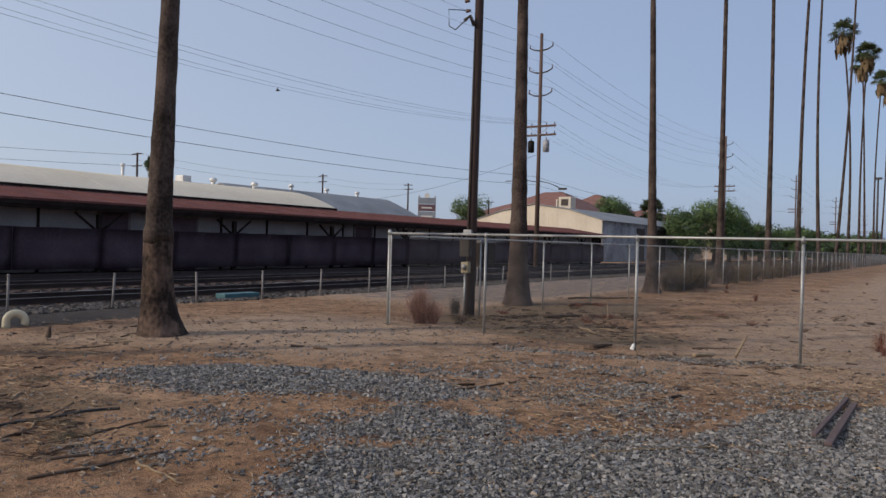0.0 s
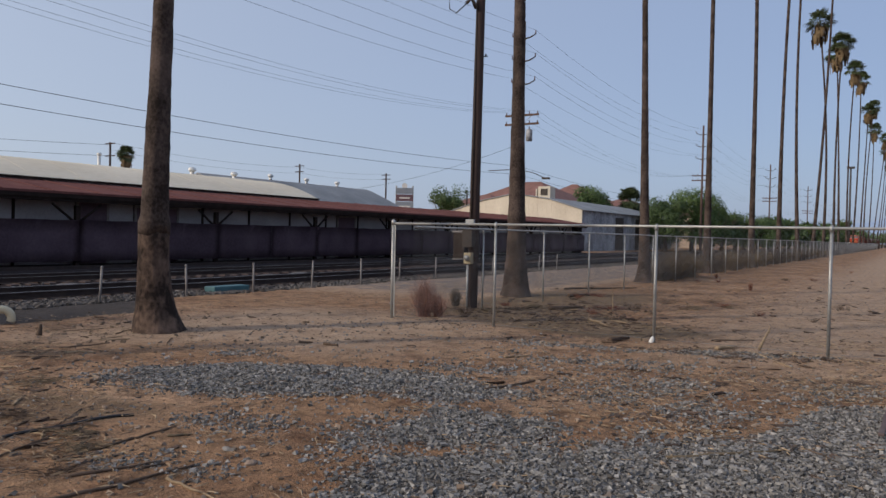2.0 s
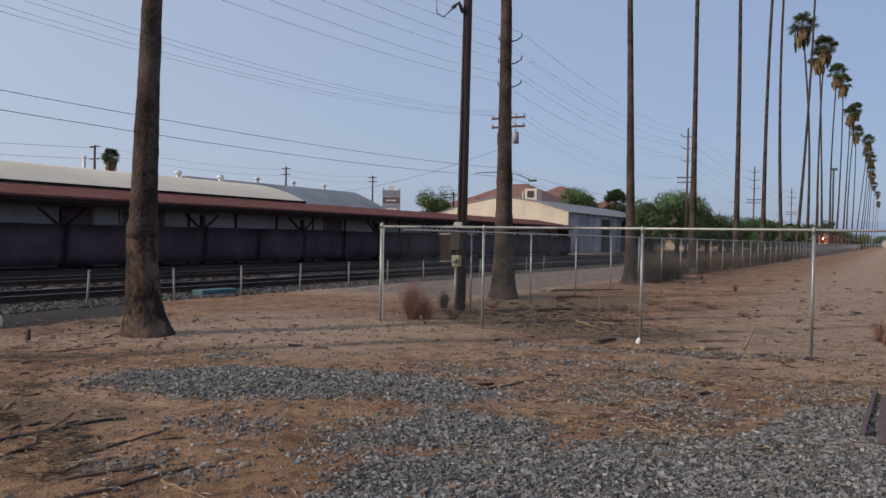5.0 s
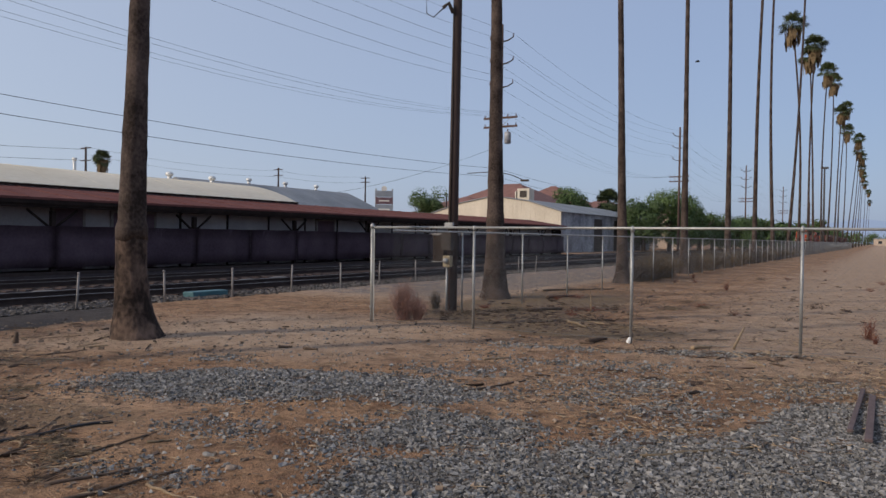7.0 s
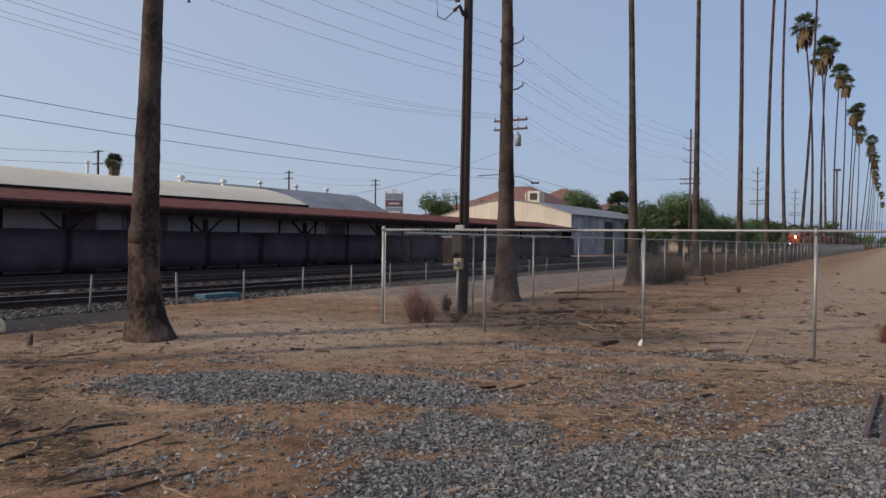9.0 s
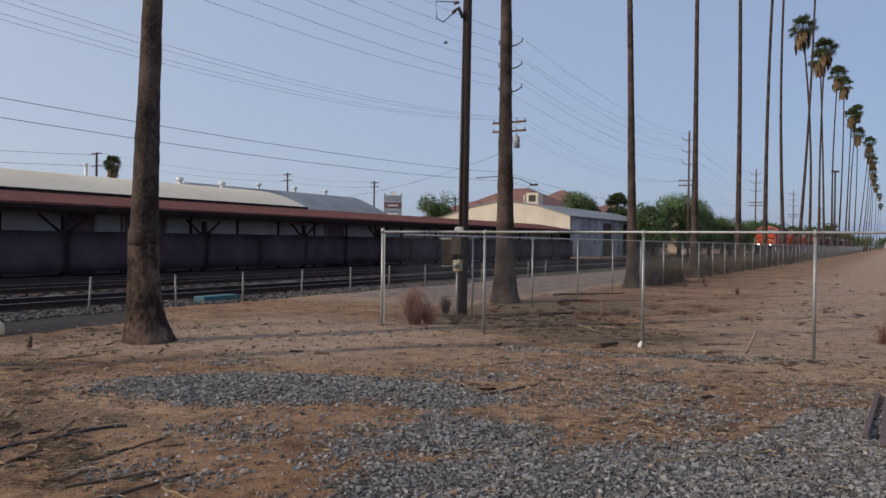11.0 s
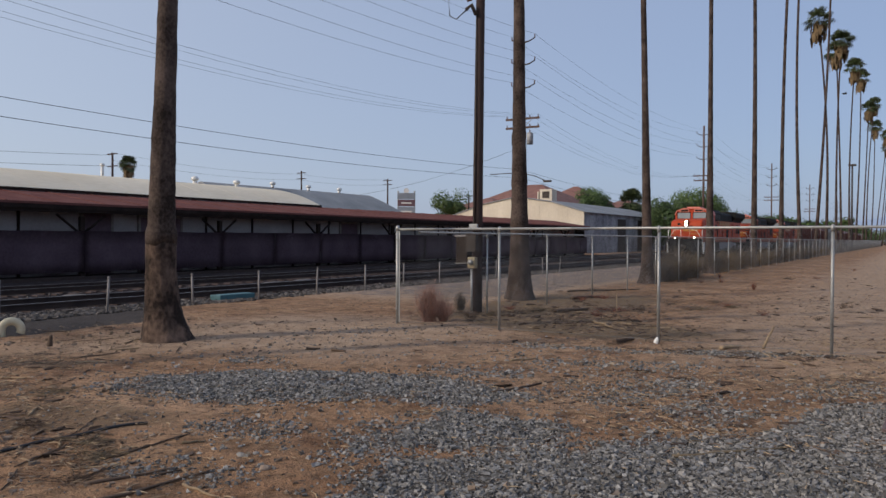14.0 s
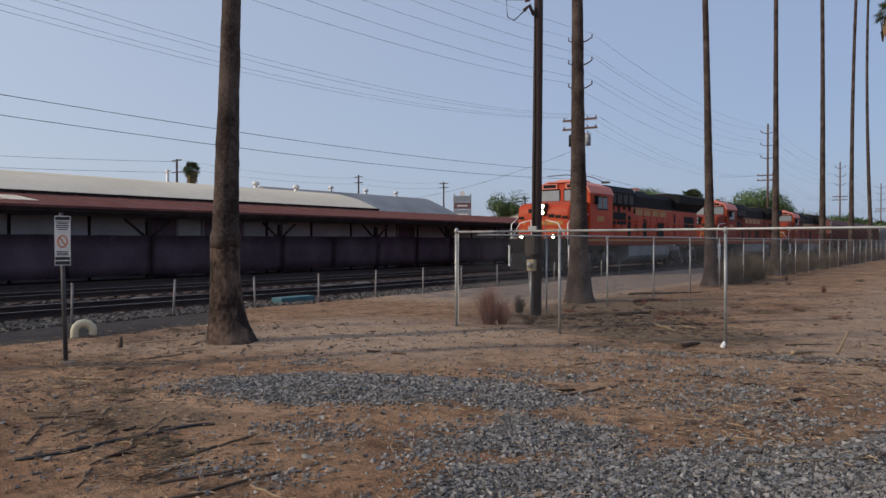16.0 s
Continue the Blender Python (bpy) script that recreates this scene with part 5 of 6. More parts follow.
def notice_sign():
    s = thing("notice_sign", "white notice sign with black bands on a dark post", "sign", (-9.86, 5.2, 0), 62)
    tube_part("post", s, M["signpost"], [(0, 0.03, -0.2), (-0.05, 0.03, 1.97)], 0.028, 8)
    box_part("plate", s, M["signwhite"], -0.128, 0.058, -0.012, 0.0, 1.29, 1.93, "white sign plate with dark edge")
    for z0, z1 in ((1.875, 1.92), (1.30, 1.345), (1.36, 1.40)):
        box_part("print_band", s, M["inkblack"], -0.12, 0.05, -0.0155, -0.012, z0, z1, "black printed band")
    for z, w in ((1.845, 0.22), (1.825, 0.18), (1.80, 0.21), (1.775, 0.2), (1.75, 0.16), (1.46, 0.2), (1.44, 0.17), (1.42, 0.19)):
        box_part("print_bar", s, M["inkblack"], -0.035 - w * 0.36, -0.035 + w * 0.36, -0.015, -0.012, z, z + 0.012)
    bm = bmesh.new()
    tube(bm, [(-0.035 + 0.055 * math.cos(a), -0.014, 1.6 + 0.075 * math.sin(a)) for a in [6.2832 * i / 18 for i in range(19)]], 0.01, 6)
    part("symbol_ring", bm, M["signorange"], s, "orange printed ring")
    tube_part("symbol_bar", s, M["signorange"], [(-0.075, -0.014, 1.655), (0.005, -0.014, 1.545)], 0.008, 6)
    bm = bmesh.new()
    tube(bm, [(0.02, 0.03, -0.03), (0.02, 0.03, 0.035), (0.02, 0.03, 0.05)], [0.13, 0.1, 0.05], 9)
    part("footing", bm, M["clod"], s, "dirt-covered rough footing")


notice_sign()
bm = bmesh.new()
quad_box(bm, -0.2, 0.2, -0.62, 0.62, 0, 0.17)
mesh_thing("steel_trunking", bm, M["teal"], "teal painted steel box lying on ballast", "steel box", (-15.75, 14.75, ground_z(-15.75, 14.75)), bevel=0.02)
for x, y, s in ((-20.1, 20.8, 0.35), (-20.0, 22.2, 0.45), (-20.2, 13.0, 0.35), (-20.0, 15.6, 0.25)):
    rng = random.Random(int(y * 10))
    bm = bmesh.new()
    bmesh.ops.create_icosphere(bm, subdivisions=2, radius=s)
    for v in bm.verts:
        v.co = Vector((v.co.x * 0.6, v.co.y * 1.6, max(0, v.co.z * 0.3))) * (1 + 0.35 * noise.noise(v.co * 3 + Vector((y, 0, 0))))
    mesh_thing("rubble", bm, M["ballast"], "grey rubble heaped between the tracks", "rubble", (x, y, -0.1), group="rubble heaps")


def equipment_cabinet():
    """A trackside steel cupboard beyond the farther track."""
    c = thing("equipment_cabinet", "dark brown steel trackside cabinet with pale lid", "cabinet", (-24.15, 42.7, 0.0))
    box_part("body", c, M["darkcabinet"], -0.4, 0.38, -1.02, 1.02, 0.12, 1.74, bevel=0.02)
    box_part("plinth", c, M["concrete"], -0.45, 0.44, -1.08, 1.08, -0.3, 0.12, "pale concrete plinth")
    box_part("lid", c, M["postgrey"], -0.48, 0.48, -1.1, 1.1, 1.74, 1.87, "pale weathered lid", bevel=0.02)
    for k in (-1, 0, 1):
        d = box_part("door", c, M["darkcabinet"], 0.38, 0.405, -0.32 + 0.66 * k, 0.32 + 0.66 * k, 0.2, 1.68, bevel=0.006)
        box_part("handle", d, M["signpost"], 0.405, 0.43, 0.2 + 0.66 * k, 0.24 + 0.66 * k, 0.85, 1.05)


equipment_cabinet()


def plank(x, y, length, turn, w, label):
    bm = bmesh.new()
    quad_box(bm, -length / 2, length / 2, -w / 2, w / 2, 0, 0.03)
    return mesh_thing("plank", bm, M["plank"], label, "plank", (x, y, ground_z(x, y) + 0.012), turn, "old planks", bevel=0.006)


plank(-0.17, 8.27, 2.1, 88.4, 0.045, "weathered dark plank lying on gravel")
plank(-0.055, 8.0, 2.06, 89.7, 0.062, "weathered purplish-brown plank lying on gravel")


def stick(name, a, b, r, mat, label, category, sag=0.0, seed=0):
    rng = random.Random(seed)
    k = 9
    pts = []
    for i in range(k + 1):
        u = i / k
        x, y = a[0] + (b[0] - a[0]) * u + rng.uniform(-1, 1) * sag, a[1] + (b[1] - a[1]) * u + rng.uniform(-1, 1) * sag
        pts.append((x, y, ground_z(x, y) + r * 0.8 + (a[2] if len(a) > 2 else 0) * (1 - u) + (b[2] if len(b) > 2 else 0) * u))
    bm = bmesh.new()
    tube(bm, pts, [r * (1 - 0.5 * i / k) for i in range(k + 1)] if name != "hose" else r, 7)
    return mesh_thing(name, bm, mat, label, category, smooth=True)


stick("hose", (-5.95, 2.7), (-5.68, 4.3), 0.013, M["black"], "black hose lying across the dirt", "hose", 0.03, 1)
stick("branch", (-3.72, 6.95), (-3.45, 7.95), 0.016, M["twig"], "dead dark branch lying on dirt", "branch", 0.015, 2)
stick("branch", (-1.5, 5.62), (-0.75, 6.35), 0.014, M["brush"], "long brown dry stalk on gravel", "branch", 0.015, 3)
stick("branch", (-4.3, 2.7), (-4.15, 3.62), 0.013, M["twig"], "dead dark branch lying on dirt", "branch", 0.02, 4)
stick("branch", (-8.85, 21.8), (-7.62, 24.6), 0.032, M["twig"], "long dead branch lying beside the palm row", "branch", 0.13, 41)
stick("branch", (-7.75, 19.3), (-7.45, 20.5), 0.05, M["twig"], "thick dark broken branch lying on dirt", "branch", 0.09, 42)
stick("branch", (-6.6, 15.4), (-6.2, 16.3), 0.05, M["twig"], "dark broken branch lying on dirt", "branch", 0.05, 43)
stick("branch", (-5.2, 13.95), (-4.6, 13.3), 0.028, M["straw"], "pale dry branch lying on dirt", "branch", 0.05, 44)
stick("bark_chip", (-3.9, 11.35), (-3.74, 11.8), 0.045, M["chip"], "dark flat piece of bark on dirt", "bark chip", 0.01, 45)
stick("bark_chip", (-2.38, 11.55), (-2.2, 11.9), 0.032, M["straw"], "pale flat piece of dry frond stub", "bark chip", 0.01, 46)
stick("branch", (-4.5, 9.0), (-4.36, 9.45), 0.016, M["straw"], "thin pale stalk lying on dirt", "branch", 0.01, 47)
stick("dry_leaf", (-4.83, 3.96), (-4.72, 4.1), 0.011, M["brush"], "curled brown dry leaf on dirt", "leaf", 0.02, 48)
for i, (x, y, r) in enumerate([(-4.22, 3.97, 0.026), (-4.15, 4.06, 0.02), (-3.84, 3.83, 0.032), (-4.45, 4.75, 0.026), (-6.1, 4.3, 0.024), (-7.2, 5.0, 0.03), (-8.3, 6.0, 0.036), (-6.9, 4.75, 0.022), (-2.45, 6.3, 0.026), (-1.2, 8.2, 0.026), (-0.9, 9.9, 0.03)]):
    bm = bmesh.new()
    bmesh.ops.create_icosphere(bm, subdivisions=2, radius=r)
    for v in bm.verts:
        v.co = Vector((v.co.x * 1.3, v.co.y, v.co.z * 0.75)) * (1 + 0.4 * noise.noise(v.co * 40 + Vector((i, 0, 0))))
    mesh_thing("loose_stone", bm, M["concrete" if i in (0, 1, 9, 10) else "clod"], "pale broken stone lying on dirt" if i in (0, 1, 9, 10) else "brown lump of dirt lying loose", "stone", (x, y, ground_z(x, y) + r * 0.35), 40 * i, "loose stones")
stick("stalk", (-1.86, 11.9), (-1.74, 12.08, 0.31), 0.024, M["straw"], "pale broken stalk standing in dirt", "stalk", 0.0, 5)
stick("stalk", (-5.5, 16.2), (-5.5, 16.15, 0.5), 0.012, M["straw"], "thin dry stalk standing in dirt", "stalk", 0.0, 6)
for i, (x, y) in enumerate([(-7.27, 8.25), (-6.82, 8.27), (-3.9, 11.3)]):
    stick("bark_chip", (x - 0.1, y), (x + 0.1, y + 0.04), 0.022, M["twig"], "dark piece of bark on dirt", "bark chip", 0.01, 30 + i)
stick("stump", (-10.62, 6.42), (-10.62, 6.44, 0.16), 0.045, M["twig"], "small dead stump in dirt", "stump", 0.0, 9)
bm = bmesh.new()
tube(bm, [(0, 0, 0), (0.02, 0, 0.05), (0.02, 0.01, 0.09)], [0.036, 0.032, 0.012], 8)
mesh_thing("paper_scrap", bm, M["white"], "white plastic scrap caught at the fence foot", "litter", (-3.36, 11.66, 0.02))
FROND_BITS = [(-6.34, 15.32), (-7.47, 19.2), (-5.58, 15.16), (-8.35, 22.65), (-6.85, 29.99), (-6.23, 30.56), (-4.31, 33.89), (-3.34, 34.8), (-2.58, 45.46), (-1.38, 20.3), (-0.29, 28.5), (0.03, 33.82), (-1.6, 16.79), (-2.7, 17.34)]
for x, y, h, s in ((-0.15, 14.5, 0.42, 3), (-0.05, 13.9, 0.2, 4), (-7.0, 34.0, 0.25, 5), (-4.4, 26.5, 0.3, 6), (0.9, 30, 0.4, 7)):
    b = brush(x, y, h, h * 0.6, M["redplant"], "small dead red-brown plant on dirt", 60 + s, 70)
    b.name = "dead_plant"
for i, (x, y) in enumerate(FROND_BITS):
    b = brush(x, y, 0.13 + 0.03 * (i % 3), 0.24 + 0.06 * (i % 4), M["redplant" if i % 3 else "twig"], "fallen dead palm frond lying on dirt", 80 + i, 34)
    b.name = "fallen_frond"


rng = random.Random(31)
for i in range(16):
    x, y = rng.uniform(-8.0, -3.6), rng.uniform(13.2, 20.5)
    b = brush(x, y, rng.uniform(0.07, 0.16), rng.uniform(0.3, 0.55), M[("twig", "brush", "twig", "redplant")[i % 4]], "broken dead palm frond bits lying on dirt", 140 + i, 44)
    b.name = "fallen_frond"


for i, (x, y, h, r, mat) in enumerate([(-4.75, 3.0, 0.05, 0.35, "twig"), (-5.05, 3.4, 0.06, 0.4, "brush"), (-5.5, 3.6, 0.05, 0.4, "brush"), (-6.4, 3.7, 0.06, 0.4, "twig"), (-7.6, 4.6, 0.05, 0.4, "brush")]):
    b = brush(x, y, h, r, M[mat], "flattened dry weed lying on dirt", 170 + i, 46)
    b.name = "flattened_weed"


def litter():
    """Straw, twigs and bark chips strewn over the dirt."""
    for name, mat, count, seed, label in (("straw_litter", M["straw"], 4400, 1, "pale straw and dry leaf bits strewn over dirt"), ("twig_litter", M["twig"], 5600, 2, "dark twigs and bark bits strewn over dirt")):
        rng = random.Random(seed)
        bm = bmesh.new()
        heaps = [(-7.0, 4.2, 1.2, 0.7), (-5.4, 3.3, 1.0, 0.5), (-1.6, 6.6, 1.3, 0.5), (-2.0, 8.8, 2.4, 0.9), (-1.4, 11.4, 2.4, 0.5), (-4.5, 13.6, 2.6, 1.4), (-10.6, 7.2, 1.4, 0.9), (-4.5, 11.0, 2.5, 0.7), (-3.0, 17.0, 4.0, 4.0), (-0.7, 9.6, 1.0, 0.7), (0.2, 10.6, 0.8, 0.5), (-0.9, 13.2, 0.9, 0.6), (-2.4, 7.6, 1.2, 0.6), (-9.6, 5.6, 0.9, 0.5), (-8.4, 4.4, 0.8, 0.5), (-6.2, 15.5, 1.8, 2.2), (-0.3, 9.2, 1.1, 0.9), (1.0, 17.0, 3.0, 4.0), (-2.0, 24.0, 4.0, 6.0)]
        for i in range(count):
            if rng.random() < 0.6:
                hx, hy, sx, sy = rng.choice(heaps)
                x, y = rng.gauss(hx, sx * 0.6), rng.gauss(hy, sy * 0.6)
            else:
                x, y = rng.uniform(-13, 5), 2.6 + 20 * rng.random() ** 1.5
            if x < -13.8:
                continue
            ln, w, a = rng.uniform(0.03, 0.14) * (2.2 if rng.random() < 0.07 else 1), rng.uniform(0.0016, 0.0052), rng.uniform(0, 6.283)
            d, s = Vector((math.cos(a), math.sin(a), 0)) * ln, Vector((-math.sin(a), math.cos(a), 0)) * w
            c = Vector((x, y, ground_z(x, y) + 0.012))
            lift = Vector((-d.y, d.x, 0)) * rng.uniform(-0.15, 0.15) + Vector((0, 0, rng.uniform(0.0, 0.008)))
            v = [bm.verts.new(q) for q in (c - d / 2 - s, c - d / 2 + s, c + s * 1.5 + lift, c - s * 1.5 + lift, c + d / 2 + s * 0.4 + Vector((0, 0, 0.004)), c + Vector((0, 0, w * 1.6)) + lift)]
            bm.faces.new((v[0], v[1], v[5])), bm.faces.new((v[1], v[2], v[5])), bm.faces.new((v[2], v[4], v[5])), bm.faces.new((v[4], v[3], v[5])), bm.faces.new((v[3], v[0], v[5]))
        mesh_thing(name, bm, mat, label, "litter", kind="stuff")


litter()
rng = random.Random(12)
for i in range(56):
    cx, cy = ((-6.2, 3.6), (-5.2, 3.2), (-10.4, 7.2), (-5.6, 14.2), (-1.5, 11.2), (-3.4, 12.9), (-9.7, 5.5), (-6.0, 16.0))[i % 8]
    x, y, a, ln = rng.gauss(cx, 0.7), rng.gauss(cy, 0.5), rng.uniform(0, 6.283), rng.uniform(0.25, 0.7)
    stick("twig", (x, y), (x + math.cos(a) * ln, y + math.sin(a) * ln), rng.uniform(0.006, 0.014), M["straw" if i % 3 == 0 or i % 8 == 4 else "twig"], "dry pale stalk lying on dirt" if i % 3 == 0 or i % 8 == 4 else "dead brown twig lying on dirt", "twig", 0.012, 100 + i)


# ---- the train ----
def wheelset(parent, y):
    for s in (-0.76, 0.76):
        bm = bmesh.new()
        w = 0.07 if s > 0 else -0.07
        tube(bm, [(s - w, y, 0.53), (s - w * 0.8, y, 0.53), (s + w, y, 0.53)], [0.56, 0.53, 0.51], 20)
        part("wheel", bm, M["truck"], parent)


def bogie(parent, y0, axles, name="truck"):
    bm = bmesh.new()
    a, b = y0 - axles[-1] / 2 - 0.75, y0 + axles[-1] / 2 + 0.75
    for s in (-1.12, 1.12):
        prism(bm, [(a, 0.55), (a + 0.25, 0.95), (y0 - 0.8, 0.98), (y0 - 0.5, 0.75), (y0 + 0.5, 0.75), (y0 + 0.8, 0.98), (b - 0.25, 0.95), (b, 0.55), (b - 0.5, 0.45), (a + 0.5, 0.45)], "x", s - 0.09, s + 0.09)
    quad_box(bm, -1.1, 1.1, y0 - 0.4, y0 + 0.4, 0.55, 1.0)
    t = part(name, bm, M["truck"], parent, "grimy steel truck frame")
    for k in axles:
        wheelset(t, y0 - axles[-1] / 2 + k)
        for s in (-1.24, 1.24):
            bm = bmesh.new()
            quad_box(bm, s - 0.07, s + 0.07, y0 - axles[-1] / 2 + k - 0.2, y0 - axles[-1] / 2 + k + 0.2, 0.4, 0.72)
            part("journal_box", bm, M["truck"], t, bevel=0.03)
    for k in axles[:-1]:
        for s in (-1.24, 1.24):
            tube_part("spring", t, M["silver"], [(s, y0 - axles[-1] / 2 + k + 0.7, 0.5), (s, y0 - axles[-1] / 2 + k + 0.7, 0.9)], 0.1, 8)
    return t


def locomotive(lit, label, paint):
    """Six-axle freight locomotive; its nose at y = 0, the train behind it towards +y; z = 0 at the rail head."""
    loco = thing("locomotive", label, "locomotive", (TRACK_A, 400, RAIL_Z), group="locomotives of the train")
    body = bmesh.new()
    quad_box(body, -1.45, 1.45, 0.7, 21.9, 1.28, 1.62)
    part("underframe", body, M["locoblack"], loco, "black underframe")
    for s in (-1, 1):
        x0, x1 = sorted((s * 1.45, s * 1.53))
        sill = box_part("side_sill", loco, M["dullorange"], x0, x1, 1.0, 21.6, 1.3, 1.66, "orange walkway sill")
        x0, x1 = sorted((s * 1.53, s * 1.535))
        box_part("stripe", sill, M["yellow"], x0, x1, 1.2, 21.4, 1.5, 1.6, "narrow yellow stripe")
    # pilot and plough
    bm = bmesh.new()
    prism(bm, [(-1.5, 0.95), (1.5, 0.95), (1.5, 1.62), (-1.5, 1.62)], "y", 0.45, 0.75)
    part("pilot_beam", bm, M["locoblack"], loco, "black pilot beam", bevel=0.02)
    bm = bmesh.new()
    pts = [(-1.45, 0.6, 1.0), (0, 0.25, 1.0), (1.45, 0.6, 1.0), (-1.4, 0.3, 0.14), (0, -0.05, 0.14), (1.4, 0.3, 0.14)]
    fr = [bm.verts.new(p) for p in pts]
    bk = [bm.verts.new((p[0], p[1] + 0.08, p[2])) for p in pts]
    for q in ((0, 1, 4, 3), (1, 2, 5, 4)):
        bm.faces.new([fr[i] for i in q]), bm.faces.new([bk[i] for i in q[::-1]])
    for a, b in ((0, 1), (1, 2), (2, 5), (5, 4), (4, 3), (3, 0)):
        bm.faces.new((fr[a], fr[b], bk[b], bk[a]))
    part("snow_plough", bm, M["locoblack"], loco, "black snow plough")
    for s in (-1, 1):
        bm = bmesh.new()
        for i in range(4):
            quad_box(bm, s * 1.5 - 0.12, s * 1.5 + 0.12, 0.5, 1.0, 0.35 + 0.3 * i, 0.4 + 0.3 * i)
        part("step_ladder", bm, M["silver"], loco, "pale step ladder")
        box_part("step_edge", loco, M["white"], s * 1.56, s * 1.62, 0.48, 1.02, 0.3, 1.3)
    tube_part("coupler", loco, M["truck"], [(0, 0.5, 0.9), (0, 0.0, 0.9), (0, -0.3, 0.9)], [0.14, 0.14, 0.2], 8)
    for k in (-0.5, 0.45, 0.6):
        tube_part("air_hose", loco, M["black"], [(k, 0.45, 1.0), (k, 0.2, 0.7), (k + 0.05, 0.15, 0.4)], 0.03, 6)
    # nose: wide short hood with a sloping lid
    bm = bmesh.new()
    prism(bm, [(0.95, 1.62), (0.95, 2.85), (1.02, 3.1), (1.25, 3.3), (2.95, 3.5), (2.95, 1.62)], "x", -1.4, 1.4)
    nose = part("nose", bm, M[paint], loco, "orange short hood nose", bevel=0.14)
    box_part("nose_hatch", nose, M["locoblack"], -0.78, -0.55, 0.93, 0.947, 2.84, 3.04, "small dark opening")
    box_part("nose_door", nose, M[paint], -0.95, -0.3, 0.92, 0.95, 1.7, 2.85)
    box_part("nose_stripe", nose, M["yellow"], -1.05, 1.05, 0.925, 0.947, 2.28, 2.46, "yellow nose band")
    for s in (-1, 1):
        for k in range(3):
            x0, x1 = sorted((s * (0.3 + 0.36 * k), s * (0.6 + 0.36 * k)))
            box_part("nose_print", nose, M["locoblack"], x0, x1, 0.928, 0.946, 2.62 - 0.03 * k, 2.78 - 0.05 * k, "plain dark bar of the nose lettering")
        box_part("nose_wing", nose, M["yellow"], *sorted((s * 0.25, s * 1.2)), 0.93, 0.945, 2.02, 2.1, "thin yellow nose stripe")
    # cab
    bm = bmesh.new()
    prism(bm, [(-1.52, 1.62), (-1.52, 3.82), (-1.35, 4.2), (-0.7, 4.43), (0.7, 4.43), (1.35, 4.2), (1.52, 3.82), (1.52, 1.62)], "y", 2.95, 5.7)
    cab = part("cab", bm, M[paint], loco, "orange wide cab", bevel=0.04)
    bm = bmesh.new()
    prism(bm, [(-1.56, 3.86), (-1.38, 4.24), (-0.71, 4.475), (0.71, 4.475), (1.38, 4.24), (1.56, 3.86), (1.5, 3.86), (1.33, 4.18), (0.7, 4.41), (-0.7, 4.41), (-1.33, 4.18), (-1.5, 3.86)], "y", 2.85, 5.75)
    part("cab_roof", bm, M["faded"], cab, "pale pinkish-orange cab roof")
    for s in (-1, 1):
        x0, x1 = sorted((s * 0.14, s * 1.28))
        win = box_part("windshield", cab, M["glass"], x0, x1, 2.925, 2.95, 3.5, 4.03, "windshield glass, reflected sky in its pale colour", bevel=0.01)
        box_part("windshield_frame", win, M["locoblack"], x0 - 0.05, x1 + 0.05, 2.935, 2.949, 3.45, 4.08)
        x0, x1 = sorted((s * 0.3, s * 1.0))
        board = box_part("number_board", cab, M["faded"], x0 - 0.07, x1 + 0.07, 2.87, 2.95, 4.1, 4.36, "pale-rimmed number board")
        box_part("number_face", board, M["locoblack"], x0, x1, 2.862, 2.87, 4.15, 4.31)
        x0, x1 = sorted((s * 1.515, s * 1.535))
        win = box_part("side_window", cab, M["darkglass"], x0, x1, 3.75, 4.95, 3.12, 3.68, "dark side window glass")
        x0, x1 = sorted((s * 1.51, s * 1.525))
        box_part("window_frame", win, M["locoblack"], x0, x1, 3.69, 5.01, 3.06, 3.74)
        box_part("window_post", win, M[paint], s * 1.53 - 0.012, s * 1.53 + 0.012, 4.32, 4.38, 3.12, 3.68)
        box_part("mirror", cab, M["locoblack"], s * 1.55, s * 1.75, 3.35, 3.4, 3.3, 3.75)
        x0, x1 = sorted((s * 1.522, s * 1.53))
        box_part("number_bar", cab, M["yellow"], x0, x1, 3.7, 4.6, 2.5, 2.75)
    bm = bmesh.new()
    quad_box(bm, -0.6, 0.6, 3.6, 4.9, 4.43, 4.6)
    part("roof_cooler", bm, M["faded"], cab, "flat cooler on the cab roof", bevel=0.04)
    for k in range(3):
        tube_part("horn", cab, M["silver"], [(-0.3 + 0.3 * k, 5.0, 4.56), (-0.3 + 0.3 * k, 5.5, 4.6)], [0.09, 0.03], 8)
    # long hood: orange below, black above
    bm = bmesh.new()
    quad_box(bm, -1.0, 1.0, 5.7, 21.2, 1.62, 3.42)
    hood = part("long_hood", bm, M[paint], loco, "orange long hood side", bevel=0.02)
    bm = bmesh.new()
    prism(bm, [(-1.0, 3.42), (-1.0, 4.05), (-0.8, 4.28), (0.8, 4.28), (1.0, 4.05), (1.0, 3.42)], "y", 8.9, 21.2)
    part("hood_top", bm, M["locoblack"], loco, "black hood top")
    bm = bmesh.new()
    prism(bm, [(-1.2, 3.4), (-1.3, 4.1), (-1.05, 4.42), (1.05, 4.42), (1.3, 4.1), (1.2, 3.4)], "y", 5.75, 9.4)
    part("brake_box", bm, M["locoblack"], loco, "black dynamic brake housing")
    bm = bmesh.new()
    prism(bm, [(-1.0, 3.5), (-1.42, 3.9), (-1.48, 4.35), (-1.2, 4.48), (1.2, 4.48), (1.48, 4.35), (1.42, 3.9), (1.0, 3.5)], "y", 16.3, 21.4)
    rad = part("radiator", bm, M["locoblack"], loco, "black flared radiator wings")
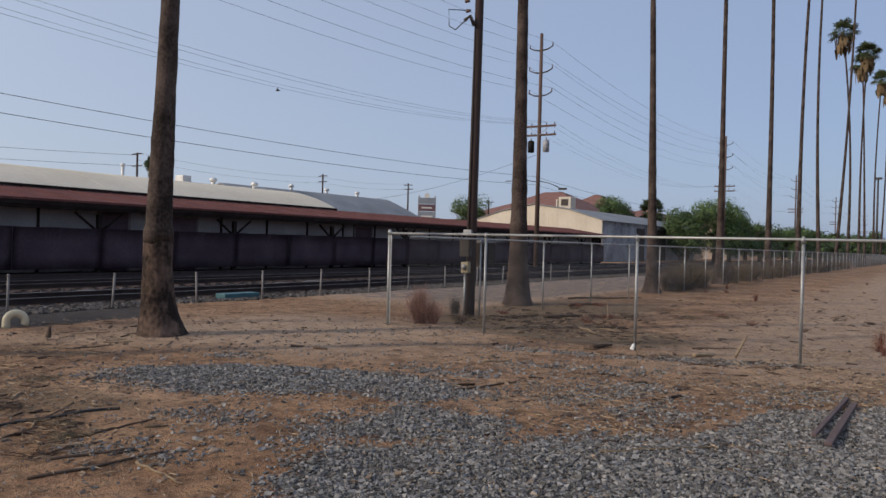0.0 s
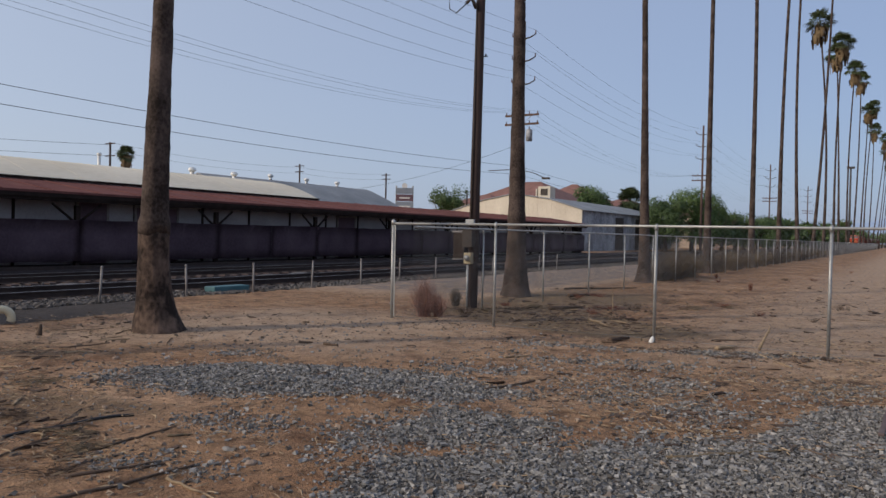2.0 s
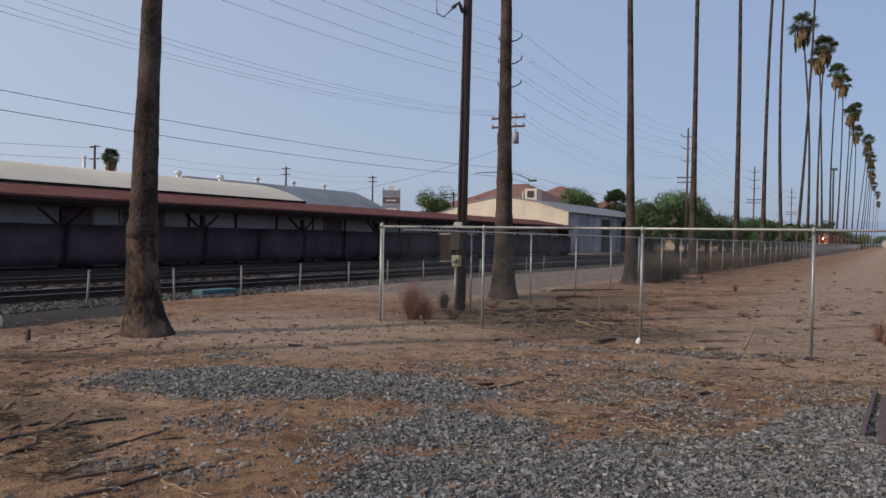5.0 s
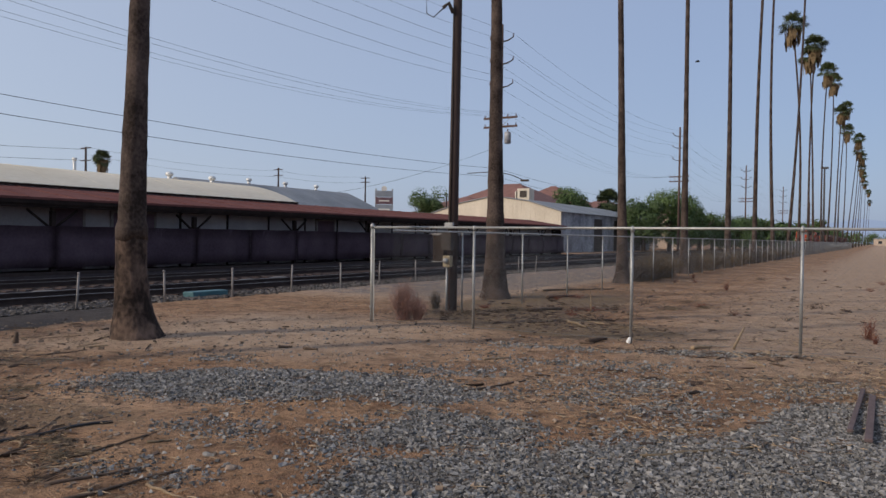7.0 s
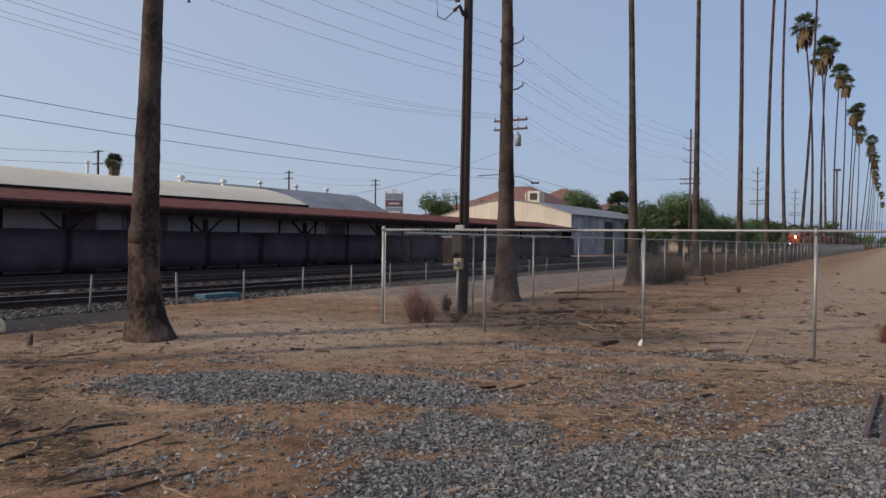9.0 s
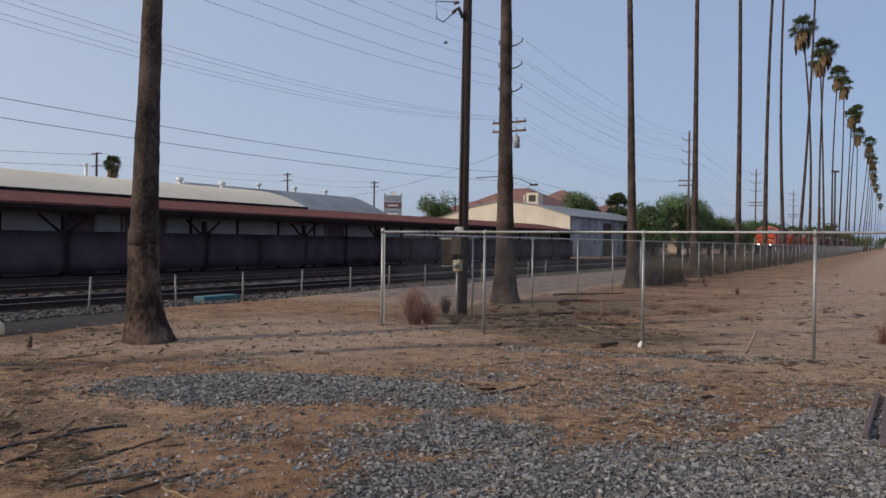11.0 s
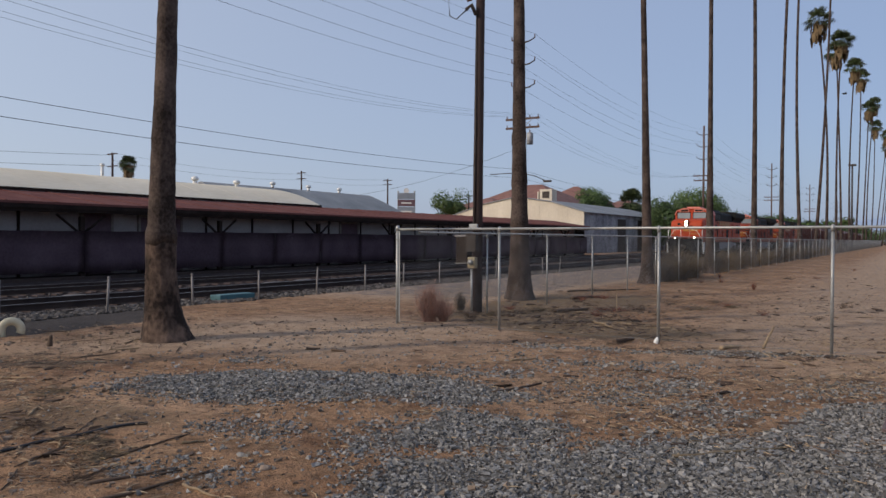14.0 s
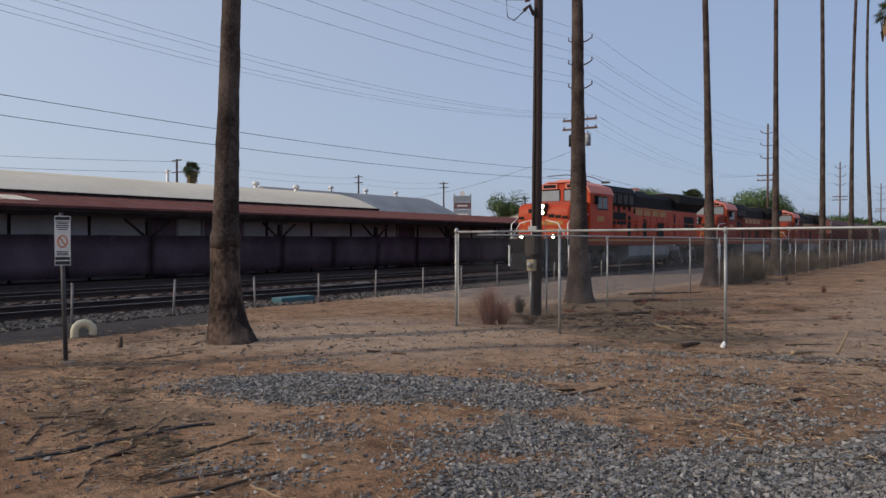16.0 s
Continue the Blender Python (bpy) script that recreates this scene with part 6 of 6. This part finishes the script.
    for k in range(3):
        tube_part("fan_grille", rad, M["truck"], [(0, 17.2 + 1.5 * k, 4.46), (0, 17.2 + 1.5 * k, 4.56)], 0.62, 16)
    bm = bmesh.new()
    quad_box(bm, -0.5, 0.5, 11.3, 13.0, 4.18, 4.45)
    part("exhaust_stack", bm, M["truck"], loco, "sooty exhaust stack", bevel=0.05)
    box_part("roof_hatch", loco, M["whitemetal"], -0.6, 0.6, 9.8, 11.0, 4.26, 4.42, "pale roof hatch")
    for s in (-1, 1):
        for k in range(14):
            y = 6.0 + 1.05 * k
            x0, x1 = sorted((s * 1.0, s * 1.025))
            door = box_part("hood_door", hood, M[paint], x0, x1, y + 0.04, y + 0.98, 1.75, 2.95)
            x0, x1 = sorted((s * 1.025, s * 1.045))
            box_part("latch", door, M["locoblack"], x0, x1, y + 0.85, y + 0.9, 2.2, 2.45)
        x0, x1 = sorted((s * 1.026, s * 1.034))
        box_part("stripe", hood, M["yellow"], x0, x1, 9.4, 15.9, 3.32, 3.38, "thin yellow stripe")
        for k in range(4):
            box_part("print_bar", hood, M["yellow"], x0, x1, 10.0 + 1.3 * k, 11.05 + 1.3 * k, 2.98, 3.28, "plain yellow bar of the side lettering")
        for k in range(6):
            box_part("soot_panel", hood, M["locoblack"], x0, x1, 6.0 + 0.75 * k, 6.28 + 0.75 * k, 3.22 - 0.08 * (k % 3), 3.42, "dark panel under the brake housing")
        for a, b, z0, z1 in ((8.9, 9.3, 1.8, 2.9), (11.2, 11.7, 1.75, 2.75), (13.4, 14.6, 1.75, 2.6), (16.4, 16.7, 1.8, 3.2), (18.4, 20.4, 2.2, 3.1)):
            box_part("intake_grille", hood, M["locoblack"], x0, x1, a, b, z0, z1, "dark intake grille")
        x0, x1 = sorted((s * 1.02, s * 1.05))
        box_part("louvre_panel", hood, M["locoblack"], x0, x1, 6.1, 8.6, 2.4, 3.05, "dark louvred panel")
        x0, x1 = sorted((s * 1.24, s * 1.31))
        for k in range(4):
            box_part("blower_grille", loco, M["truck"], x0, x1, 6.0 + 0.8 * k, 6.6 + 0.8 * k, 3.5, 4.0)
        # handrails
        for k in range(11):
            y = 6.2 + 1.5 * k
            tube_part("stanchion", loco, M[paint], [(s * 1.48, y, 1.62), (s * 1.48, y, 2.6)], 0.022, 6)
        tube_part("handrail", loco, M[paint], [(s * 1.48, 5.8, 2.6), (s * 1.48, 21.3, 2.6)], 0.024, 6)
        tube_part("handrail", loco, M["white"], [(s * 1.5, 0.55, 1.0), (s * 1.5, 0.55, 2.3), (s * 1.45, 1.3, 2.75), (s * 1.42, 2.9, 2.8)], 0.026, 6, "white grab rail")
        tube_part("handrail", loco, M["white"], [(s * 0.35, 0.5, 1.6), (s * 0.4, 0.5, 2.5), (s * 1.0, 0.5, 2.35), (s * 1.45, 0.5, 1.65)], 0.026, 6, "white grab rail")
        bm = bmesh.new()
        tube(bm, [(s * 0.85, 0.38, 1.72), (s * 0.85, 0.62, 1.72)], 0.13, 14)
        ditch = part("ditch_light", bm, M["locoblack"], loco, "round ditch light" + (" switched on" if lit else ""))
        if lit:
            bm = bmesh.new()
            tube(bm, [(s * 0.85, 0.36, 1.72), (s * 0.85, 0.385, 1.72)], 0.085, 14)
            part("lens", bm, M["headlight"], ditch, "glowing warm-white lens")
    bm = bmesh.new()
    quad_box(bm, -0.2, 0.2, 0.86, 1.12, 2.72, 3.3)
    light = part("headlight_housing", bm, M["locoblack"], loco, "black twin headlight housing", bevel=0.03)
    for z in (2.87, 3.15):
        bm = bmesh.new()
        tube(bm, [(0, 0.835, z), (0, 0.87, z)], 0.1, 14)
        part("headlight_lens", bm, M["headlight"] if lit else M["glass"], light, "glowing headlight lens" if lit else "dark headlight lens")
    # fuel tank
    bm = bmesh.new()
    prism(bm, [(-1.3, 0.5), (-1.45, 0.7), (-1.45, 1.28), (1.45, 1.28), (1.45, 0.7), (1.3, 0.5), (0.9, 0.35), (-0.9, 0.35)], "y", 8.0, 14.4)
    part("fuel_tank", bm, M["silver"], loco, "grey fuel tank", bevel=0.03)
    for s in (-1.3, 1.3):
        tube_part("air_reservoir", loco, M["silver"], [(s, 14.6, 1.05), (s, 16.2, 1.05)], 0.18, 10)
    bogie(loco, 4.4, (0, 1.85, 3.7))
    bogie(loco, 17.9, (0, 1.85, 3.7))
    return loco


def hopper_car(mat, label):
    car = thing("freight_car", label, "freight car", (TRACK_A, 500, RAIL_Z), group="freight cars of the train")
    bm = bmesh.new()
    prism(bm, [(-1.5, 1.5), (-1.55, 3.6), (-1.1, 4.2), (1.1, 4.2), (1.55, 3.6), (1.5, 1.5)], "y", 0.9, 15.6)
    body = part("body", bm, mat, car)
    for k in range(15):
        for s in (-1, 1):
            x0, x1 = sorted((s * 1.52, s * 1.6))
            box_part("rib", body, mat, x0, x1, 1.2 + k, 1.28 + k, 1.5, 3.6)
    bm = bmesh.new()
    for k in range(3):
        y = 2.2 + 4.4 * k
        prism(bm, [(y, 1.5), (y + 3.6, 1.5), (y + 2.2, 0.6), (y + 1.4, 0.6)], "x", -1.2, 1.2)
    part("hopper_chutes", bm, mat, car)
    box_part("walkway", car, M["galv"], -0.4, 0.4, 0.8, 15.7, 4.22, 4.3)
    box_part("sill", car, M["truck"], -0.3, 0.3, 0.2, 16.3, 0.9, 1.3)
    for y in (0.85, 15.6):
        tube_part("ladder", car, M["galv"], [(1.5, y, 1.2), (1.5, y, 4.0)], 0.03, 5)
    bogie(car, 2.4, (0, 1.8))
    bogie(car, 14.1, (0, 1.8))
    return car


train = [(locomotive(True, "orange and black diesel locomotive with headlights lit", "orange"), 0.0)]
second = locomotive(False, "dull orange and black trailing diesel locomotive", "dullorange")
train.append((second, 23.6))
train.append((copy_thing(second, pose(TRACK_A, 450, RAIL_Z)), 47.2))
offset = 70.8
brown = hopper_car(M["carbrown"], "oxide-red covered freight car")
grey = hopper_car(M["cargrey"], "dusty grey covered freight car")
for i in range(12):
    car = {0: brown, 3: grey}.get(i) or copy_thing(grey if i % 4 == 3 else brown, pose(TRACK_A, 500 + i, RAIL_Z))
    train.append((car, offset))
    offset += 16.6


# ---- birds ----
def bird(label):
    b = thing("bird", label, "bird", group="birds in the sky")
    bm = bmesh.new()
    tube(bm, [(-0.2, 0, 0), (-0.12, 0, 0.01), (0.02, 0, 0.02), (0.14, 0, 0.03), (0.2, 0, 0.03)], [0.01, 0.045, 0.06, 0.035, 0.008], 8)
    part("body", bm, M["bird"], b, smooth=True)
    for s in (-1, 1):
        bm = bmesh.new()
        v = [bm.verts.new(p) for p in ((0.08, s * 0.03, 0.04), (-0.06, s * 0.03, 0.03), (-0.06, s * 0.22, 0.12), (0.06, s * 0.2, 0.13), (-0.1, s * 0.42, 0.1))]
        bm.faces.new((v[0], v[1], v[2], v[3])), bm.faces.new((v[3], v[2], v[4]))
        bmesh.ops.solidify(bm, geom=bm.faces[:], thickness=0.012)
        part("wing", bm, M["bird"], b)
    return b


birds = [bird("small black bird flying high over the lot") for _ in range(3)]

# ---- railway ties ----
def ties():
    bm = bmesh.new()
    quad_box(bm, -1.3, 1.3, -0.11, 0.11, RAIL_Z - 0.32, RAIL_Z - 0.165)
    me = finish(bm, "tie", M["tie"])
    for tr in (track_near, track_far):
        for i in range(150):
            ob = new("tie", me)
            ob.parent = tr
            ob.location, ob.rotation_euler = (0.02 * math.sin(i * 7.3), 6 + 0.55 * i, 0.004 * math.sin(i * 3.1)), (0, 0, 0.012 * math.sin(i * 5.7))


ties()


def motions():
    for ob, back in train:
        rows = []
        for k in range(33):
            t = 0.5 * k
            u = 16 - t
            rows.append((t, pose(TRACK_A, 31.5 + back + 19.0 * u + 0.12 * u * u, RAIL_Z)))
        walk(ob, rows)
    tracks = [((-43.28, 43.14, 13.27), (7.25, 5.07, 1.17), 0.0), ((-12.75, 62.07, 15.6), (8.57, 5.0, -1.93), 7.0), ((-17.46, 59.48, 15.05), (8.58, 5.18, -1.36), 12.5)]
    for b, (p, v, t0) in zip(birds, tracks):
        rows = []
        for k in range(17):
            q = [a + c * (k - t0) for a, c in zip(p, v)]
            rows.append((float(k), pose(q[0], q[1], max(q[2], 6.0), 8 * math.sin(k * 2.0), 0, 32)))
        walk(b, rows)


motions()
